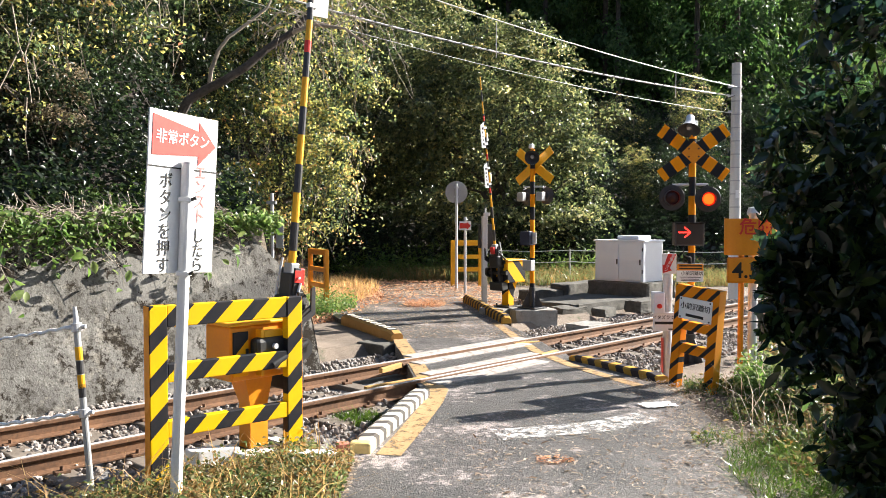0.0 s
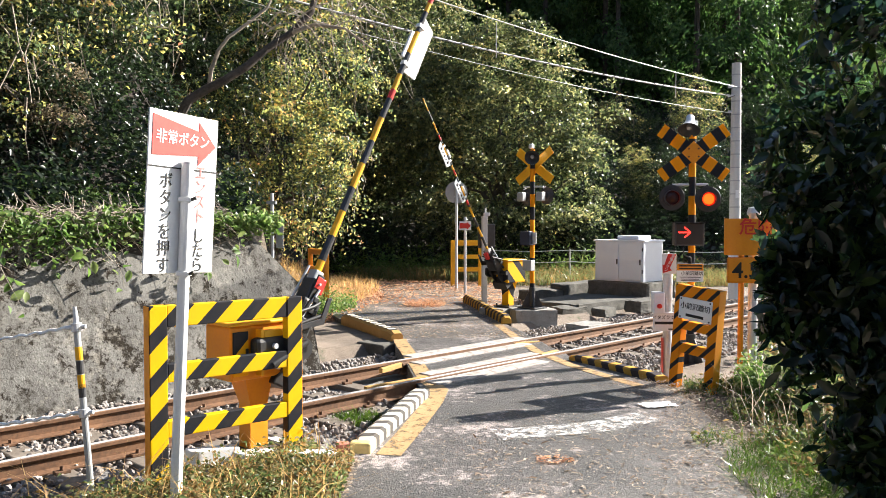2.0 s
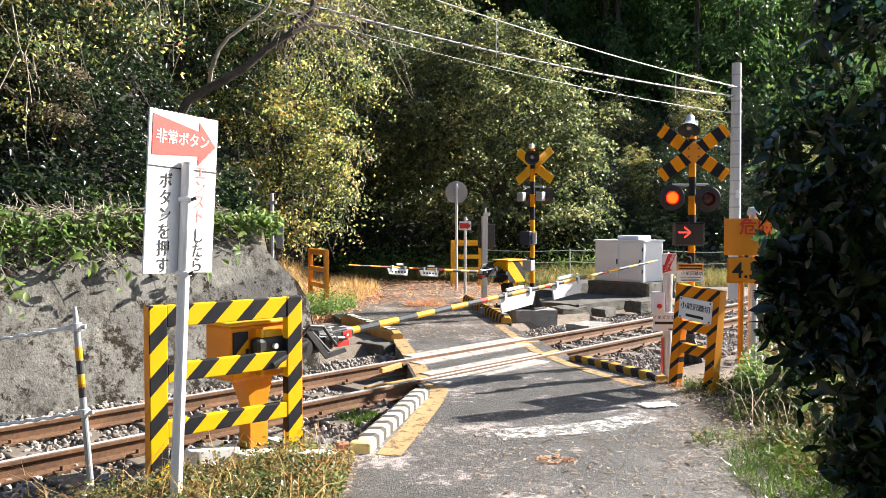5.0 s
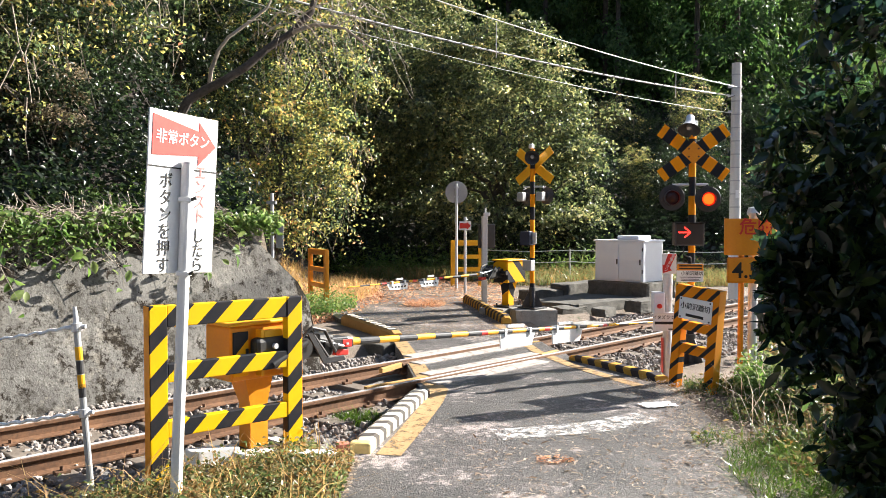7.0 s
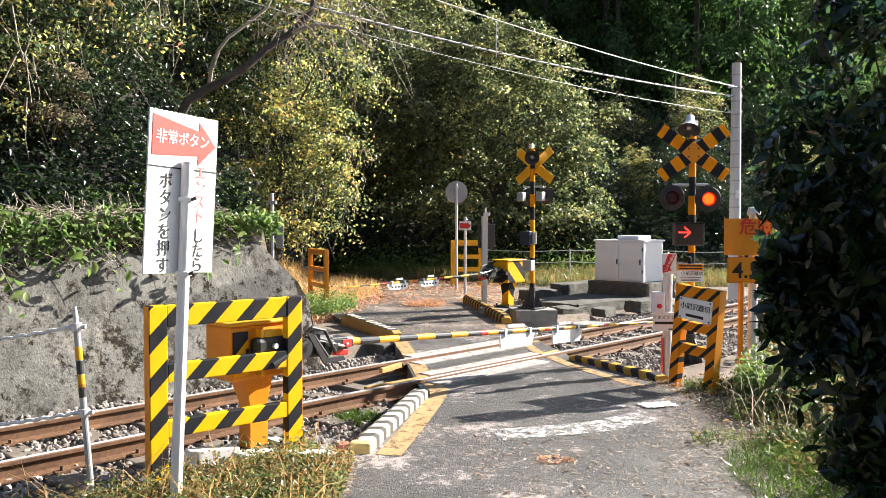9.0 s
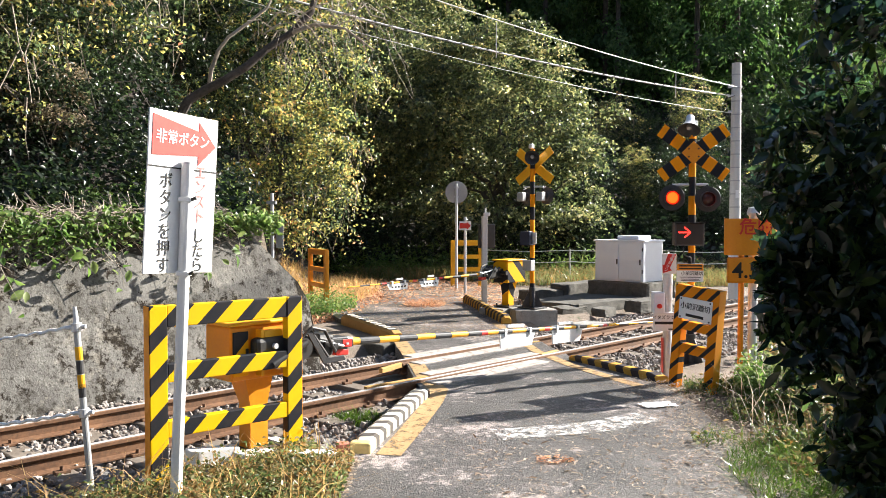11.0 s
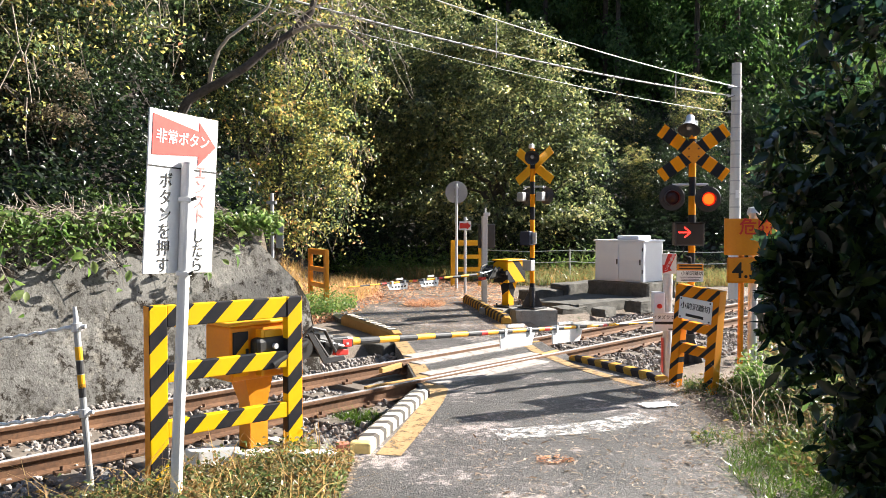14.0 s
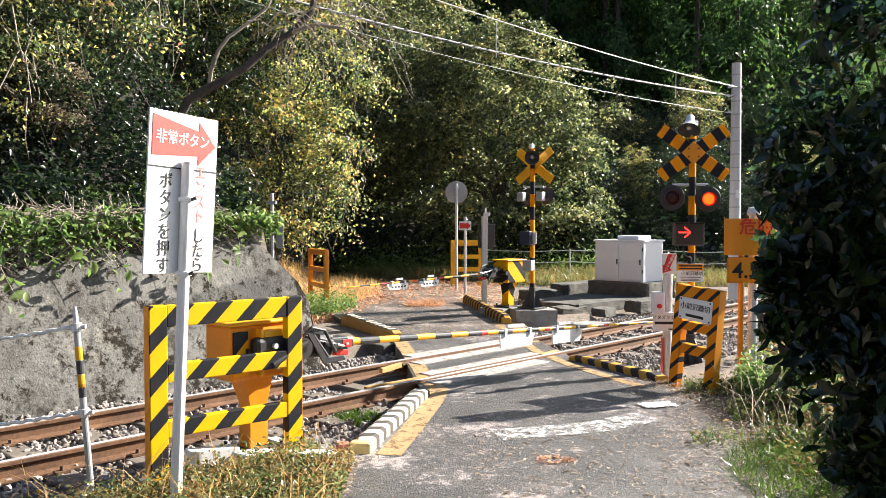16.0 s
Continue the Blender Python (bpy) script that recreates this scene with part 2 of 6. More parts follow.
M["stone"] = stone_material()
# crowns: high bias and dark put deep foliage shade into the leaf colour
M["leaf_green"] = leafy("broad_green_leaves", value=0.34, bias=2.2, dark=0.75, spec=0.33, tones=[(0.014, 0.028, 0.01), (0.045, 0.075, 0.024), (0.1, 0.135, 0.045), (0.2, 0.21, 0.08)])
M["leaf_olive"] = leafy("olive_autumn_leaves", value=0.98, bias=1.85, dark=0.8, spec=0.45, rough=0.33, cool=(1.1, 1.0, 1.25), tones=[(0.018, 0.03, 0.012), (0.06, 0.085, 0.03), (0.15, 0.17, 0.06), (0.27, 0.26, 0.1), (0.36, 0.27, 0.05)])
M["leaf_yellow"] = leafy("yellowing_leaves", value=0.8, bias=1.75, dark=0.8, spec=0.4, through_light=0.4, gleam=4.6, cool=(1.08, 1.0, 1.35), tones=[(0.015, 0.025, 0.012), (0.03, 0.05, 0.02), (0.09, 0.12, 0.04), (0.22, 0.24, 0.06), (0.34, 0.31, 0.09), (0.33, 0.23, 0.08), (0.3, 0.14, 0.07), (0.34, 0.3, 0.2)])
M["leaf_cedar"] = leafy("dark_cedar_needles", [(0.02, 0.045, 0.014), (0.06, 0.12, 0.032), (0.11, 0.18, 0.05), (0.18, 0.22, 0.06)], rough=0.5, through_light=0.35, value=0.64, size=0.35, dark=0.6, bias=1.3, cool=(0.95, 0.94, 1.1))
# near-black, bluish tones: the bush's own shade and sky sheen put into the colour
M["leaf_gloss"] = leafy("shade_dark_glossy_leaves", [(0.006, 0.014, 0.008), (0.013, 0.024, 0.009), (0.024, 0.038, 0.009), (0.042, 0.052, 0.009)], rough=0.2, through_light=0.4, value=0.5, clump=0.2, spec=0.7, gleam=9.0, cool=(0.9, 1.0, 1.5))
M["leaf_vine"] = leafy("bright_vine_leaves", value=0.75, rough=0.5, clump=0.5, size=3.0, dark=0.5, tones=[(0.04, 0.08, 0.016), (0.1, 0.17, 0.035), (0.18, 0.23, 0.06), (0.27, 0.27, 0.1)])
M["leaf_weed"] = leafy("roadside_weeds", size=3.0, value=0.62, tones=[(0.04, 0.075, 0.02), (0.08, 0.125, 0.035), (0.13, 0.17, 0.05), (0.21, 0.2, 0.07), (0.28, 0.19, 0.07), (0.34, 0.2, 0.06), (0.17, 0.09, 0.05)])
M["grass_dry"] = leafy("dry_grass", [(0.22, 0.14, 0.06), (0.36, 0.24, 0.11), (0.45, 0.32, 0.16), (0.3, 0.15, 0.07)], rough=0.7, cool=(1, 1, 1), value=0.85, clump=0.2)
M["grass_green"] = leafy("fresh_grass", [(0.06, 0.13, 0.015), (0.11, 0.19, 0.025), (0.2, 0.24, 0.05)])
M["leaf_dead"] = leafy("dead_creeper_leaves", [(0.04, 0.04, 0.015), (0.13, 0.11, 0.05), (0.3, 0.23, 0.12), (0.46, 0.37, 0.22)], rough=0.6, clump=0.3, value=0.6)
M["litter_pale"] = leafy("pale_dry_litter", [(0.2, 0.13, 0.09), (0.45, 0.36, 0.3), (0.62, 0.54, 0.48), (0.75, 0.7, 0.65)], rough=0.7, through_light=0.2, cool=(1.02, 0.97, 0.88), value=0.54, clump=0.2)
M["litter"] = leafy("fallen_leaves", [(0.2, 0.1, 0.06), (0.38, 0.22, 0.15), (0.5, 0.37, 0.28), (0.56, 0.42, 0.32)], rough=0.8, through_light=0.2, cool=(1.05, 0.92, 0.8), value=0.85, clump=0.2)


# ---- building helpers ----
def part(name, bm, material, parent=None, label="", smooth=False):
    me = bpy.data.meshes.new(name)
    bm.to_mesh(me)
    bm.free()
    me.materials.append(material)
    if smooth:
        me.polygons.foreach_set("use_smooth", [True] * len(me.polygons))
    ob = new(name, me)
    ob.parent = parent
    if label:
        ob["label"] = label
    return ob


def thing(name, m, label, category, group="", kind=""):
    ob = new(name)
    ob.empty_display_size = 0.1
    ob.matrix_world = m
    return tagged(ob, label, category, group, kind)


def box(x0, x1, y0, y1, z0, z1, bevel=0.004, bm=None, m=None):
    b = bmesh.new()
    bmesh.ops.create_cube(b, size=1, matrix=Matrix.LocRotScale(((x0 + x1) / 2, (y0 + y1) / 2, (z0 + z1) / 2), None, (x1 - x0, y1 - y0, z1 - z0)))
    if bevel:
        bmesh.ops.bevel(b, geom=b.edges[:], offset=bevel, segments=2, affect="EDGES", profile=0.5)
    return join(bm, b, m)


def join(bm, b, m=None):
    if m is not None:
        bmesh.ops.transform(b, matrix=m, verts=b.verts)
    if bm is None:
        return b
    me = bpy.data.meshes.new("tmp")
    b.to_mesh(me)
    b.free()
    bm.from_mesh(me)
    bpy.data.meshes.remove(me)
    return bm


def rod(p, q, r, r2=None, seg=14, bm=None):
    p, q = Vector(p), Vector(q)
    b = bmesh.new()
    bmesh.ops.create_cone(b, cap_ends=True, segments=seg, radius1=r, radius2=r if r2 is None else r2, depth=(q - p).length,
                          matrix=Matrix.Translation((p + q) / 2) @ (q - p).to_track_quat("Z", "Y").to_matrix().to_4x4())
    return join(bm, b)


def lathe(profile, seg=24, bm=None, m=None):
    """Turn a profile of (radius, height) round the z axis."""
    b = bmesh.new()
    rings = [[b.verts.new((r * math.cos(2 * math.pi * i / seg), r * math.sin(2 * math.pi * i / seg), z)) for i in range(seg)] for r, z in profile]
    for u, v in zip(rings, rings[1:]):
        for i in range(seg):
            b.faces.new((u[i], u[(i + 1) % seg], v[(i + 1) % seg], v[i]))
    return join(bm, b, m)


def prism(outline, y0, y1, bevel=0.0, bm=None, m=None):
    """A plate: an outline of (x, z) points, thick along y."""
    b = bmesh.new()
    f = b.faces.new([b.verts.new((x, y0, z)) for x, z in outline])
    ext = bmesh.ops.extrude_face_region(b, geom=[f])
    bmesh.ops.translate(b, verts=[v for v in ext["geom"] if isinstance(v, bmesh.types.BMVert)], vec=(0, y1 - y0, 0))
    bmesh.ops.recalc_face_normals(b, faces=b.faces)
    if bevel:
        bmesh.ops.bevel(b, geom=b.edges[:], offset=bevel, segments=1, affect="EDGES")
    return join(bm, b, m)


def tube(points, r, seg=8, r_end=None):
    b = bmesh.new()
    r_end = r if r_end is None else r_end
    pts, rings = [Vector(p) for p in points], []
    for i, p in enumerate(pts):
        way = (pts[min(i + 1, len(pts) - 1)] - pts[max(i - 1, 0)]).normalized()
        q = way.to_track_quat("Z", "Y")
        rr = r + (r_end - r) * i / max(1, len(pts) - 1)
        rings.append([b.verts.new(p + q @ Vector((rr * math.cos(2 * math.pi * k / seg), rr * math.sin(2 * math.pi * k / seg), 0))) for k in range(seg)])
    for u, v in zip(rings, rings[1:]):
        for k in range(seg):
            b.faces.new((u[k], u[(k + 1) % seg], v[(k + 1) % seg], v[k]))
    b.faces.new(rings[0][::-1])
    b.faces.new(rings[-1])
    return b


def writing(text, size, m, material, parent, label="", depth=0.001, space=1.0, bold=0.012):
    """Raised lettering as a mesh; m places its middle, in the parent's space."""
    cu = bpy.data.curves.new("lettering", "FONT")
    cu.body, cu.size, cu.extrude, cu.align_x, cu.align_y, cu.space_line = text, size, depth, "CENTER", "CENTER", space
    cu.offset = size * bold
    tmp = new("lettering", cu)
    me = bpy.data.meshes.new_from_object(tmp.evaluated_get(bpy.context.evaluated_depsgraph_get()))
    bpy.data.objects.remove(tmp)
    me.transform(m)
    me.materials.clear()
    me.materials.append(material)
    ob = new("lettering", me)
    ob.parent = parent
    if label:
        ob["label"] = label
    return ob


FACE = pose(0, 0, 0, 90, 0, 0)     # lettering in the xz plane, read from -y

# the track runs along ALONG; ACROSS points to the near side
TURN = 46.4
ALONG = Vector((math.cos(radians(TURN)), math.sin(radians(TURN)), 0))
ACROSS = Vector((math.sin(radians(TURN)), -math.cos(radians(TURN)), 0))
MIDDLE = -7.04


def track(s, o, z=0.0):
    """A place s metres along the track and o metres to the near side of its middle."""
    return ALONG * s + ACROSS * (MIDDLE + o) + Vector((0, 0, z))


def ground_height(x, y):
    s = ALONG.x * x + ALONG.y * y
    o = ACROSS.x * x + ACROSS.y * y - MIDDLE
    near = 0.0 if o > 1.9 else -0.35
    if s < 6.4:
        h = -0.35 if o > -2.1 else 1.6 + 0.8 * max(0.0, -2.2 - o)
        h = near if o > -1.6 else h
    else:
        k = min(1.0, (s - 6.4) / 1.5)
        bank = 0.75 * max(0.0, -3.6 - x) if o < -2.0 else 0.0
        h = near if -2.2 < o else -0.03
        h += bank * k + (0.6 * max(0.0, -2.2 - o) * (1 - k) if o < -2.2 else 0.0)
    h += 0.42 * max(0.0, y - 27.0) * min(1.0, max(0.15, (70 - x) / 50)) if o < -2 else 0.0
    # unseen slope added behind the camera to hold back some sky light
    h += 0.4 * max(0.0, -22.0 - y) if o > 1.9 else 0.0
    return min(h, 70.0) - 0.05 + 0.03 * math.sin(x * 1.7 + y) * math.sin(y * 1.3) * (1 if o < -2.3 else 0.3)


# ---- setting ----
def build_ground():
    xs = sorted(set([round(v, 2) for v in np.concatenate([np.linspace(-400, -20, 24), np.arange(-20, 24, 0.45), np.linspace(24, 400, 24)])]))
    ys = sorted(set([round(v, 2) for v in np.concatenate([np.linspace(-400, -6, 20), np.arange(-6, 40, 0.45), np.linspace(40, 500, 40)])]))
    verts = [(x, y, ground_height(x, y)) for y in ys for x in xs]
    w = len(xs)
    faces = [(j * w + i, j * w + i + 1, (j + 1) * w + i + 1, (j + 1) * w + i) for j in range(len(ys) - 1) for i in range(w - 1)]
    me = bpy.data.meshes.new("ground")
    me.from_pydata(verts, [], faces)
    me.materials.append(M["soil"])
    me.materials.append(M["shaded_humus"])
    # slopes above 0.35 m get the forest floor with painted-in shade
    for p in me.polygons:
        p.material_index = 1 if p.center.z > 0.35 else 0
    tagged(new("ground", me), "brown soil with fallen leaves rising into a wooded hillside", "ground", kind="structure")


def road_edges(y):
    """The left and right edge of the road at a distance y."""
    left = np.interp(y, [-30, 6.2, 8.6, 12.4, 15.6, 19, 24, 30], [-2.2, -0.75, -0.22, -0.75, -2.1, -3.2, -4.2, -4.6])
    right = np.interp(y, [-30, 5.2, 8.2, 9.1, 10.6, 14.4, 18.5, 24, 30], [2.6, 2.3, 2.5, 2.35, 1.75, 1.1, 0.6, 0.4, 0.3])
    return left, right


def build_road():
    bm = bmesh.new()
    rows = []
    for y in np.arange(-24, 20.5, 0.25):
        a, b = road_edges(y)
        rows.append([bm.verts.new((a + (b - a) * k / 12 + (0.05 * noise.noise((y * 2, k * 9, 0)) if k in (0, 12) else 0), y, -0.012 + (0.0 if y < 17 else -0.035 * (y - 17) / 3))) for k in range(13)])
    for u, v in zip(rows, rows[1:]):
        for k in range(12):
            bm.faces.new((u[k], u[k + 1], v[k + 1], v[k]))
    ext = bmesh.ops.extrude_face_region(bm, geom=bm.faces[:])
    bmesh.ops.translate(bm, verts=[v for v in ext["geom"] if isinstance(v, bmesh.types.BMVert)], vec=(0, 0, -0.3))
    bmesh.ops.recalc_face_normals(bm, faces=bm.faces)
    road = tagged(part("road", bm, M["asphalt"]), "narrow grey asphalt road crossing the railway", "road", kind="structure")

    def strip(name, pts, w, mat, label):
        b = bmesh.new()
        vs = []
        for i, (x, y) in enumerate(pts):
            d = (Vector(pts[min(i + 1, len(pts) - 1)]) - Vector(pts[max(i - 1, 0)])).normalized()
            vs.append((b.verts.new((x - d.y * w / 2, y + d.x * w / 2, -0.007)), b.verts.new((x + d.y * w / 2, y - d.x * w / 2, -0.007))))
        for (p, q), (r, s) in zip(vs, vs[1:]):
            b.faces.new((p, q, s, r))
        bmesh.ops.recalc_face_normals(b, faces=b.faces)
        tagged(part(name, b, mat), label, "road marking", kind="structure")

    strip("road_marking", [(-0.42, 6.25), (-0.28, 7.0), (-0.1, 8.1), (-0.04, 8.7), (-0.17, 9.2), (-0.35, 10.4), (-0.62, 12.1), (-0.66, 12.5)], 0.2, M["strip_y"], "worn yellow edge line painted on asphalt")
    strip("road_marking", [(2.15, 8.9), (1.6, 10.2), (1.3, 11.3), (1.15, 12.45), (0.93, 14.5)], 0.15, M["strip_y"], "worn cream edge line painted on asphalt")
    strip("road_marking", [(0.45, 6.85), (1.3, 7.1), (1.9, 7.5)], 0.34, M["strip_w"], "flaking white stop line on asphalt")
    strip("road_marking", [(-1.6, 15.6), (-0.2, 16.3)], 0.35, M["strip_w"], "flaking white stop line on asphalt")


RAIL_OUT = [(-0.065, -0.15), (0.065, -0.15), (0.065, -0.138), (0.012, -0.12), (0.009, -0.04), (0.034, -0.032), (0.034, -0.006), (0.026, 0.0), (-0.026, 0.0), (-0.034, -0.006), (-0.034, -0.032), (-0.009, -0.04), (-0.012, -0.12), (-0.065, -0.138)]


def rail_bar(s0, s1, o, z=0.0, out=RAIL_OUT):
    b = bmesh.new()
    a = [b.verts.new(track(s0, o + p, z + q)) for p, q in out]
    c = [b.verts.new(track(s1, o + p, z + q)) for p, q in out]
    n = len(out)
    for i in range(n):
        b.faces.new((a[i], a[(i + 1) % n], c[(i + 1) % n], c[i]))
    b.faces.new(a[::-1])
    b.faces.new(c)
    bmesh.ops.recalc_face_normals(b, faces=b.faces)
    return b


def slab(s0, s1, o0, o1, z0, z1, bevel=0.01):
    return box(s0, s1, o0, o1, z0, z1, bevel, m=Matrix.Translation((0, 0, 0)) @ Matrix(((ALONG.x, ACROSS.x, 0, ACROSS.x * MIDDLE), (ALONG.y, ACROSS.y, 0, ACROSS.y * MIDDLE), (0, 0, 1, 0), (0, 0, 0, 1))))


def build_railway():
    for o in (-0.55, 0.55):
        rail = tagged(part("rail", rail_bar(-60, 90, o, 0.015), M["rust"]), "long steel rail with rusty web and polished head", "rail", "rails of the track")
        part("running_surface", slab(-60, 90, o - 0.024, o + 0.024, 0.012, 0.019, 0), M["rail"], rail, "bright polished running band")
    # check rails with flared ends along the inside of each running rail
    for o, side, s0, s1, flare in ((-0.55, 1, 7.08, 9.35, 0.42), (0.55, -1, 6.67, 8.83, 0.87)):
        chk = tagged(part("check_rail", rail_bar(s0, s1, o + side * 0.115, 0.004), M["rust"]), "rusty check rail beside the running rail", "check rail", "check rails in the crossing")
        for s, e, run in ((s0, -1, flare), (s1, 1, 0.5)):
            p, q = track(s, o + side * 0.115, 0.0), track(s + e * run, o + side * 0.2, -0.01)
            b = bmesh.new()
            d = (q - p).normalized()
            box(0, (q - p).length, -0.026, 0.026, -0.05, 0.012, 0.006, bm=b, m=Matrix.Translation(p) @ d.to_track_quat("X", "Z").to_matrix().to_4x4())
            part("flared_end", b, M["ochre"], chk, "yellow-painted flared rail end")
    for o, lab in ((-0.73, "outer"), (-0.31, "inner"), (0.31, "inner"), (0.73, "outer")):
        w = 0.1 if lab == "inner" else 0.12
        tagged(part("crossing_strip", slab(6.98 - 0.72 * o, 9.2 - 1.0 * o, o - w, o + w, -0.1, 0.006, 0.006), M["strip_rail"]), "pale worn crossing panel beside the rail", "crossing panel", "crossing panels", "structure")
    # sleepers
    first = None
    for i in range(-22, 70):
        s = i * 0.62
        if 6.2 < s < 9.4:
            continue
        if first is None:
            first = tagged(part("sleeper", box(-0.11, 0.11, -1.02, 1.02, -0.29, -0.135, 0.012), M["sleeper"]), "weathered brown railway sleeper in ballast", "sleeper", "sleepers of the track")
            first.matrix_world = pose(*track(s, 0), 0, 0, TURN)
            for o in (-0.55, 0.55):
                for k in (-0.1, 0.1):
                    c = bmesh.new()
                    box(-0.06, 0.06, o + k - 0.03, o + k + 0.03, -0.135, -0.108, 0.006, bm=c)
                    rod((0, o + k, -0.11), (0, o + k, -0.075), 0.016, seg=6, bm=c)
                    part("rail_clip", c, M["rust"], first)
        else:
            copy_thing(first, pose(*track(s, random.uniform(-0.02, 0.02)), 0, 0, TURN + random.uniform(-0.8, 0.8)))
    # ballast bed and loose stones
    bed = bmesh.new()
    out = [(-2.2, -0.5), (2.4, -0.5), (1.75, -0.26), (1.3, -0.19), (-1.3, -0.19), (-1.75, -0.22), (-2.2, -0.22)]
    a = [bed.verts.new(track(-60, p, q)) for p, q in out]
    c = [bed.verts.new(track(90, p, q)) for p, q in out]
    for i in range(len(out)):
        bed.faces.new((a[i], a[(i + 1) % len(out)], c[(i + 1) % len(out)], c[i]))
    bmesh.ops.recalc_face_normals(bed, faces=bed.faces)
    tagged(part("ballast_bed", bed, M["gravel"]), "packed grey ballast bed under the track", "ballast", kind="structure")
    rng = np.random.default_rng(4)
    shapes = []
    for k in range(6):
        b = bmesh.new()
        bmesh.ops.create_icosphere(b, subdivisions=1, radius=1)
        co = np.array([v.co for v in b.verts])
        fa = np.array([[v.index for v in f.verts] for f in b.faces])
        b.free()
        co = co * rng.uniform(0.6, 1.15, (len(co), 1)) * rng.uniform(0.65, 1.1, 3)
        shapes.append((co, fa))
    co_all, fa_all, base = [], [], 0
    n = 32000
    s = rng.uniform(-3.5, 24, n)
    o = rng.uniform(-2.0, 2.2, n)
    for i in range(n):
        if 5.9 < s[i] < 9.7 and abs(o[i]) < 0.95:
            continue
        top = np.interp(o[i], [-2.2, -1.75, -1.3, 1.3, 1.75, 2.4], [-0.2, -0.2, -0.18, -0.18, -0.25, -0.42])
        p = track(s[i], o[i], top + rng.uniform(-0.01, 0.05 if abs(o[i]) < 1.2 else 0.03))
        a, b_ = road_edges(p.y)
        if a - 0.03 < p.x < b_ + 0.03:
            continue
        co, fa = shapes[i % 6]
        q = Euler(rng.uniform(0, 6.28, 3)).to_matrix()
        co_all.append(co @ np.array(q).T * rng.uniform(0.017, 0.04) + np.array(p))
        fa_all.append(fa + base)
        base += len(co)
    me = bpy.data.meshes.new("ballast")
    me.from_pydata(np.concatenate(co_all).tolist(), [], np.concatenate(fa_all).tolist())
    me.materials.append(M["stone"])
    tagged(new("ballast", me), "loose grey crushed stone ballast round the sleepers", "ballast", kind="stuff")


def build_wall():
    b = bmesh.new()
    cols = []
    for s in np.arange(-24, 8.01, 0.25):
        row = []
        for k in range(9):
            z = -0.4 + 2.2 * k / 8
            se = min(s, 7.94 - 0.96 * (max(z, 0.85) + 0.4)) if s > 5.7 else s
            row.append(b.verts.new(track(se, -1.55 - 0.3 * (z + 0.4) + 0.012 * noise.noise((s * 1.5, z * 2, 3)), z)))
        row.append(b.verts.new(track(min(s, 5.8), -2.6, 1.8)))
        row.append(b.verts.new(track(min(s, 5.8), -2.6, -0.4)))
        cols.append(row)
    for u, v in zip(cols, cols[1:]):
        for k in range(10):
            b.faces.new((u[k], u[k + 1], v[k + 1], v[k]))
    b.faces.new(cols[-1])
    bmesh.ops.recalc_face_normals(b, faces=b.faces)
    tagged(part("retaining_wall", b, M["wall"]), "stained battered concrete retaining wall beside the track", "wall", kind="structure")
    # drain apron at the wall's foot
    tagged(part("drain_apron", slab(8.1, 9.3, -2.5, -1.9, -0.3, -0.04, 0.02), M["slab"]), "grey concrete drain slab beside the road", "concrete slab", kind="structure")


# ---- crossing things ----
def kerb(p, q, mat, label, w=0.16, h=0.15, top=None):
    p, q = Vector((*p, 0)), Vector((*q, 0))
    d = q - p
    L = d.length
    b = bmesh.new()
    out = [(-w / 2, -0.1), (w / 2, -0.1), (w / 2, h * 0.7), (w / 2 - 0.045, h), (-w / 2 + 0.03, h), (-w / 2, h * 0.75)]
    n = int(L / 0.12)
    rows = [[b.verts.new((L * i / n, y, z + (-h * 0.55 * (z > 0) if i in (0, n) else 0) * 0.6)) for y, z in out] for i in range(n + 1)]
    for u, v in zip(rows, rows[1:]):
        for k in range(len(out)):
            b.faces.new((u[k], u[(k + 1) % len(out)], v[(k + 1) % len(out)], v[k]))
    b.faces.new(rows[0])
    b.faces.new(rows[-1])
    bmesh.ops.recalc_face_normals(b, faces=b.faces)
    ob = tagged(part("kerb", b, mat), label, "kerb", "kerbs of the crossing")
    ob.matrix_world = pose(p.x, p.y, 0, 0, 0, math.degrees(math.atan2(d.y, d.x)))
    if top:
        part("painted_top", box(0.12, L - 0.12, -w / 2 + 0.025, w / 2 - 0.04, h - 0.004, h + 0.004, 0), top, ob, "white and black striped top face")
    return ob


def guard_fence(m, width, height, mat, label, bars, post=0.13, deep=0.08, sides=None):
    """A rail of two posts and bars, each a beam of its own; bars are (bottom, top)."""
    f = thing("guard_fence", m, label, "guard fence", "guard fences of the crossing")
    part("post", box(0, post, 0, deep, -0.1, height, 0.006), mat, f)
    part("post", box(width - post, width, 0, deep, -0.1, height, 0.006), mat, f)
    for z0, z1 in bars:
        part("bar", box(post + 0.001, width - post - 0.001, 0.004, deep - 0.012, z0, z1, 0.006), mat, f)
    if sides:
        for x in (-0.003, width):
            part("post_side", box(x, x + 0.003, 0.004, deep + 0.012, -0.1, height - 0.004, 0), sides, f, "plain orange side plate")
    return f


def name_plate(fence):
    plate = part("name_plate", box(0.07, 0.5, -0.012, -0.001, 0.8, 1.04, 0.004), M["white"], fence, "white enamel crossing name plate")
    writing("小前沢踏切", 0.078, pose(0.285, -0.0135, 0.945) @ FACE, M["ink"], plate, "black lettering")
    part("number_bar", box(0.17, 0.4, -0.015, -0.0125, 0.835, 0.865, 0), M["ink"], plate, "blurred black line of figures")
    for x in (0.095, 0.475):
        for z in (0.82, 1.02):
            part("screw", rod((x, -0.016, z), (x, -0.011, z), 0.01, seg=8), M["iron"], plate)


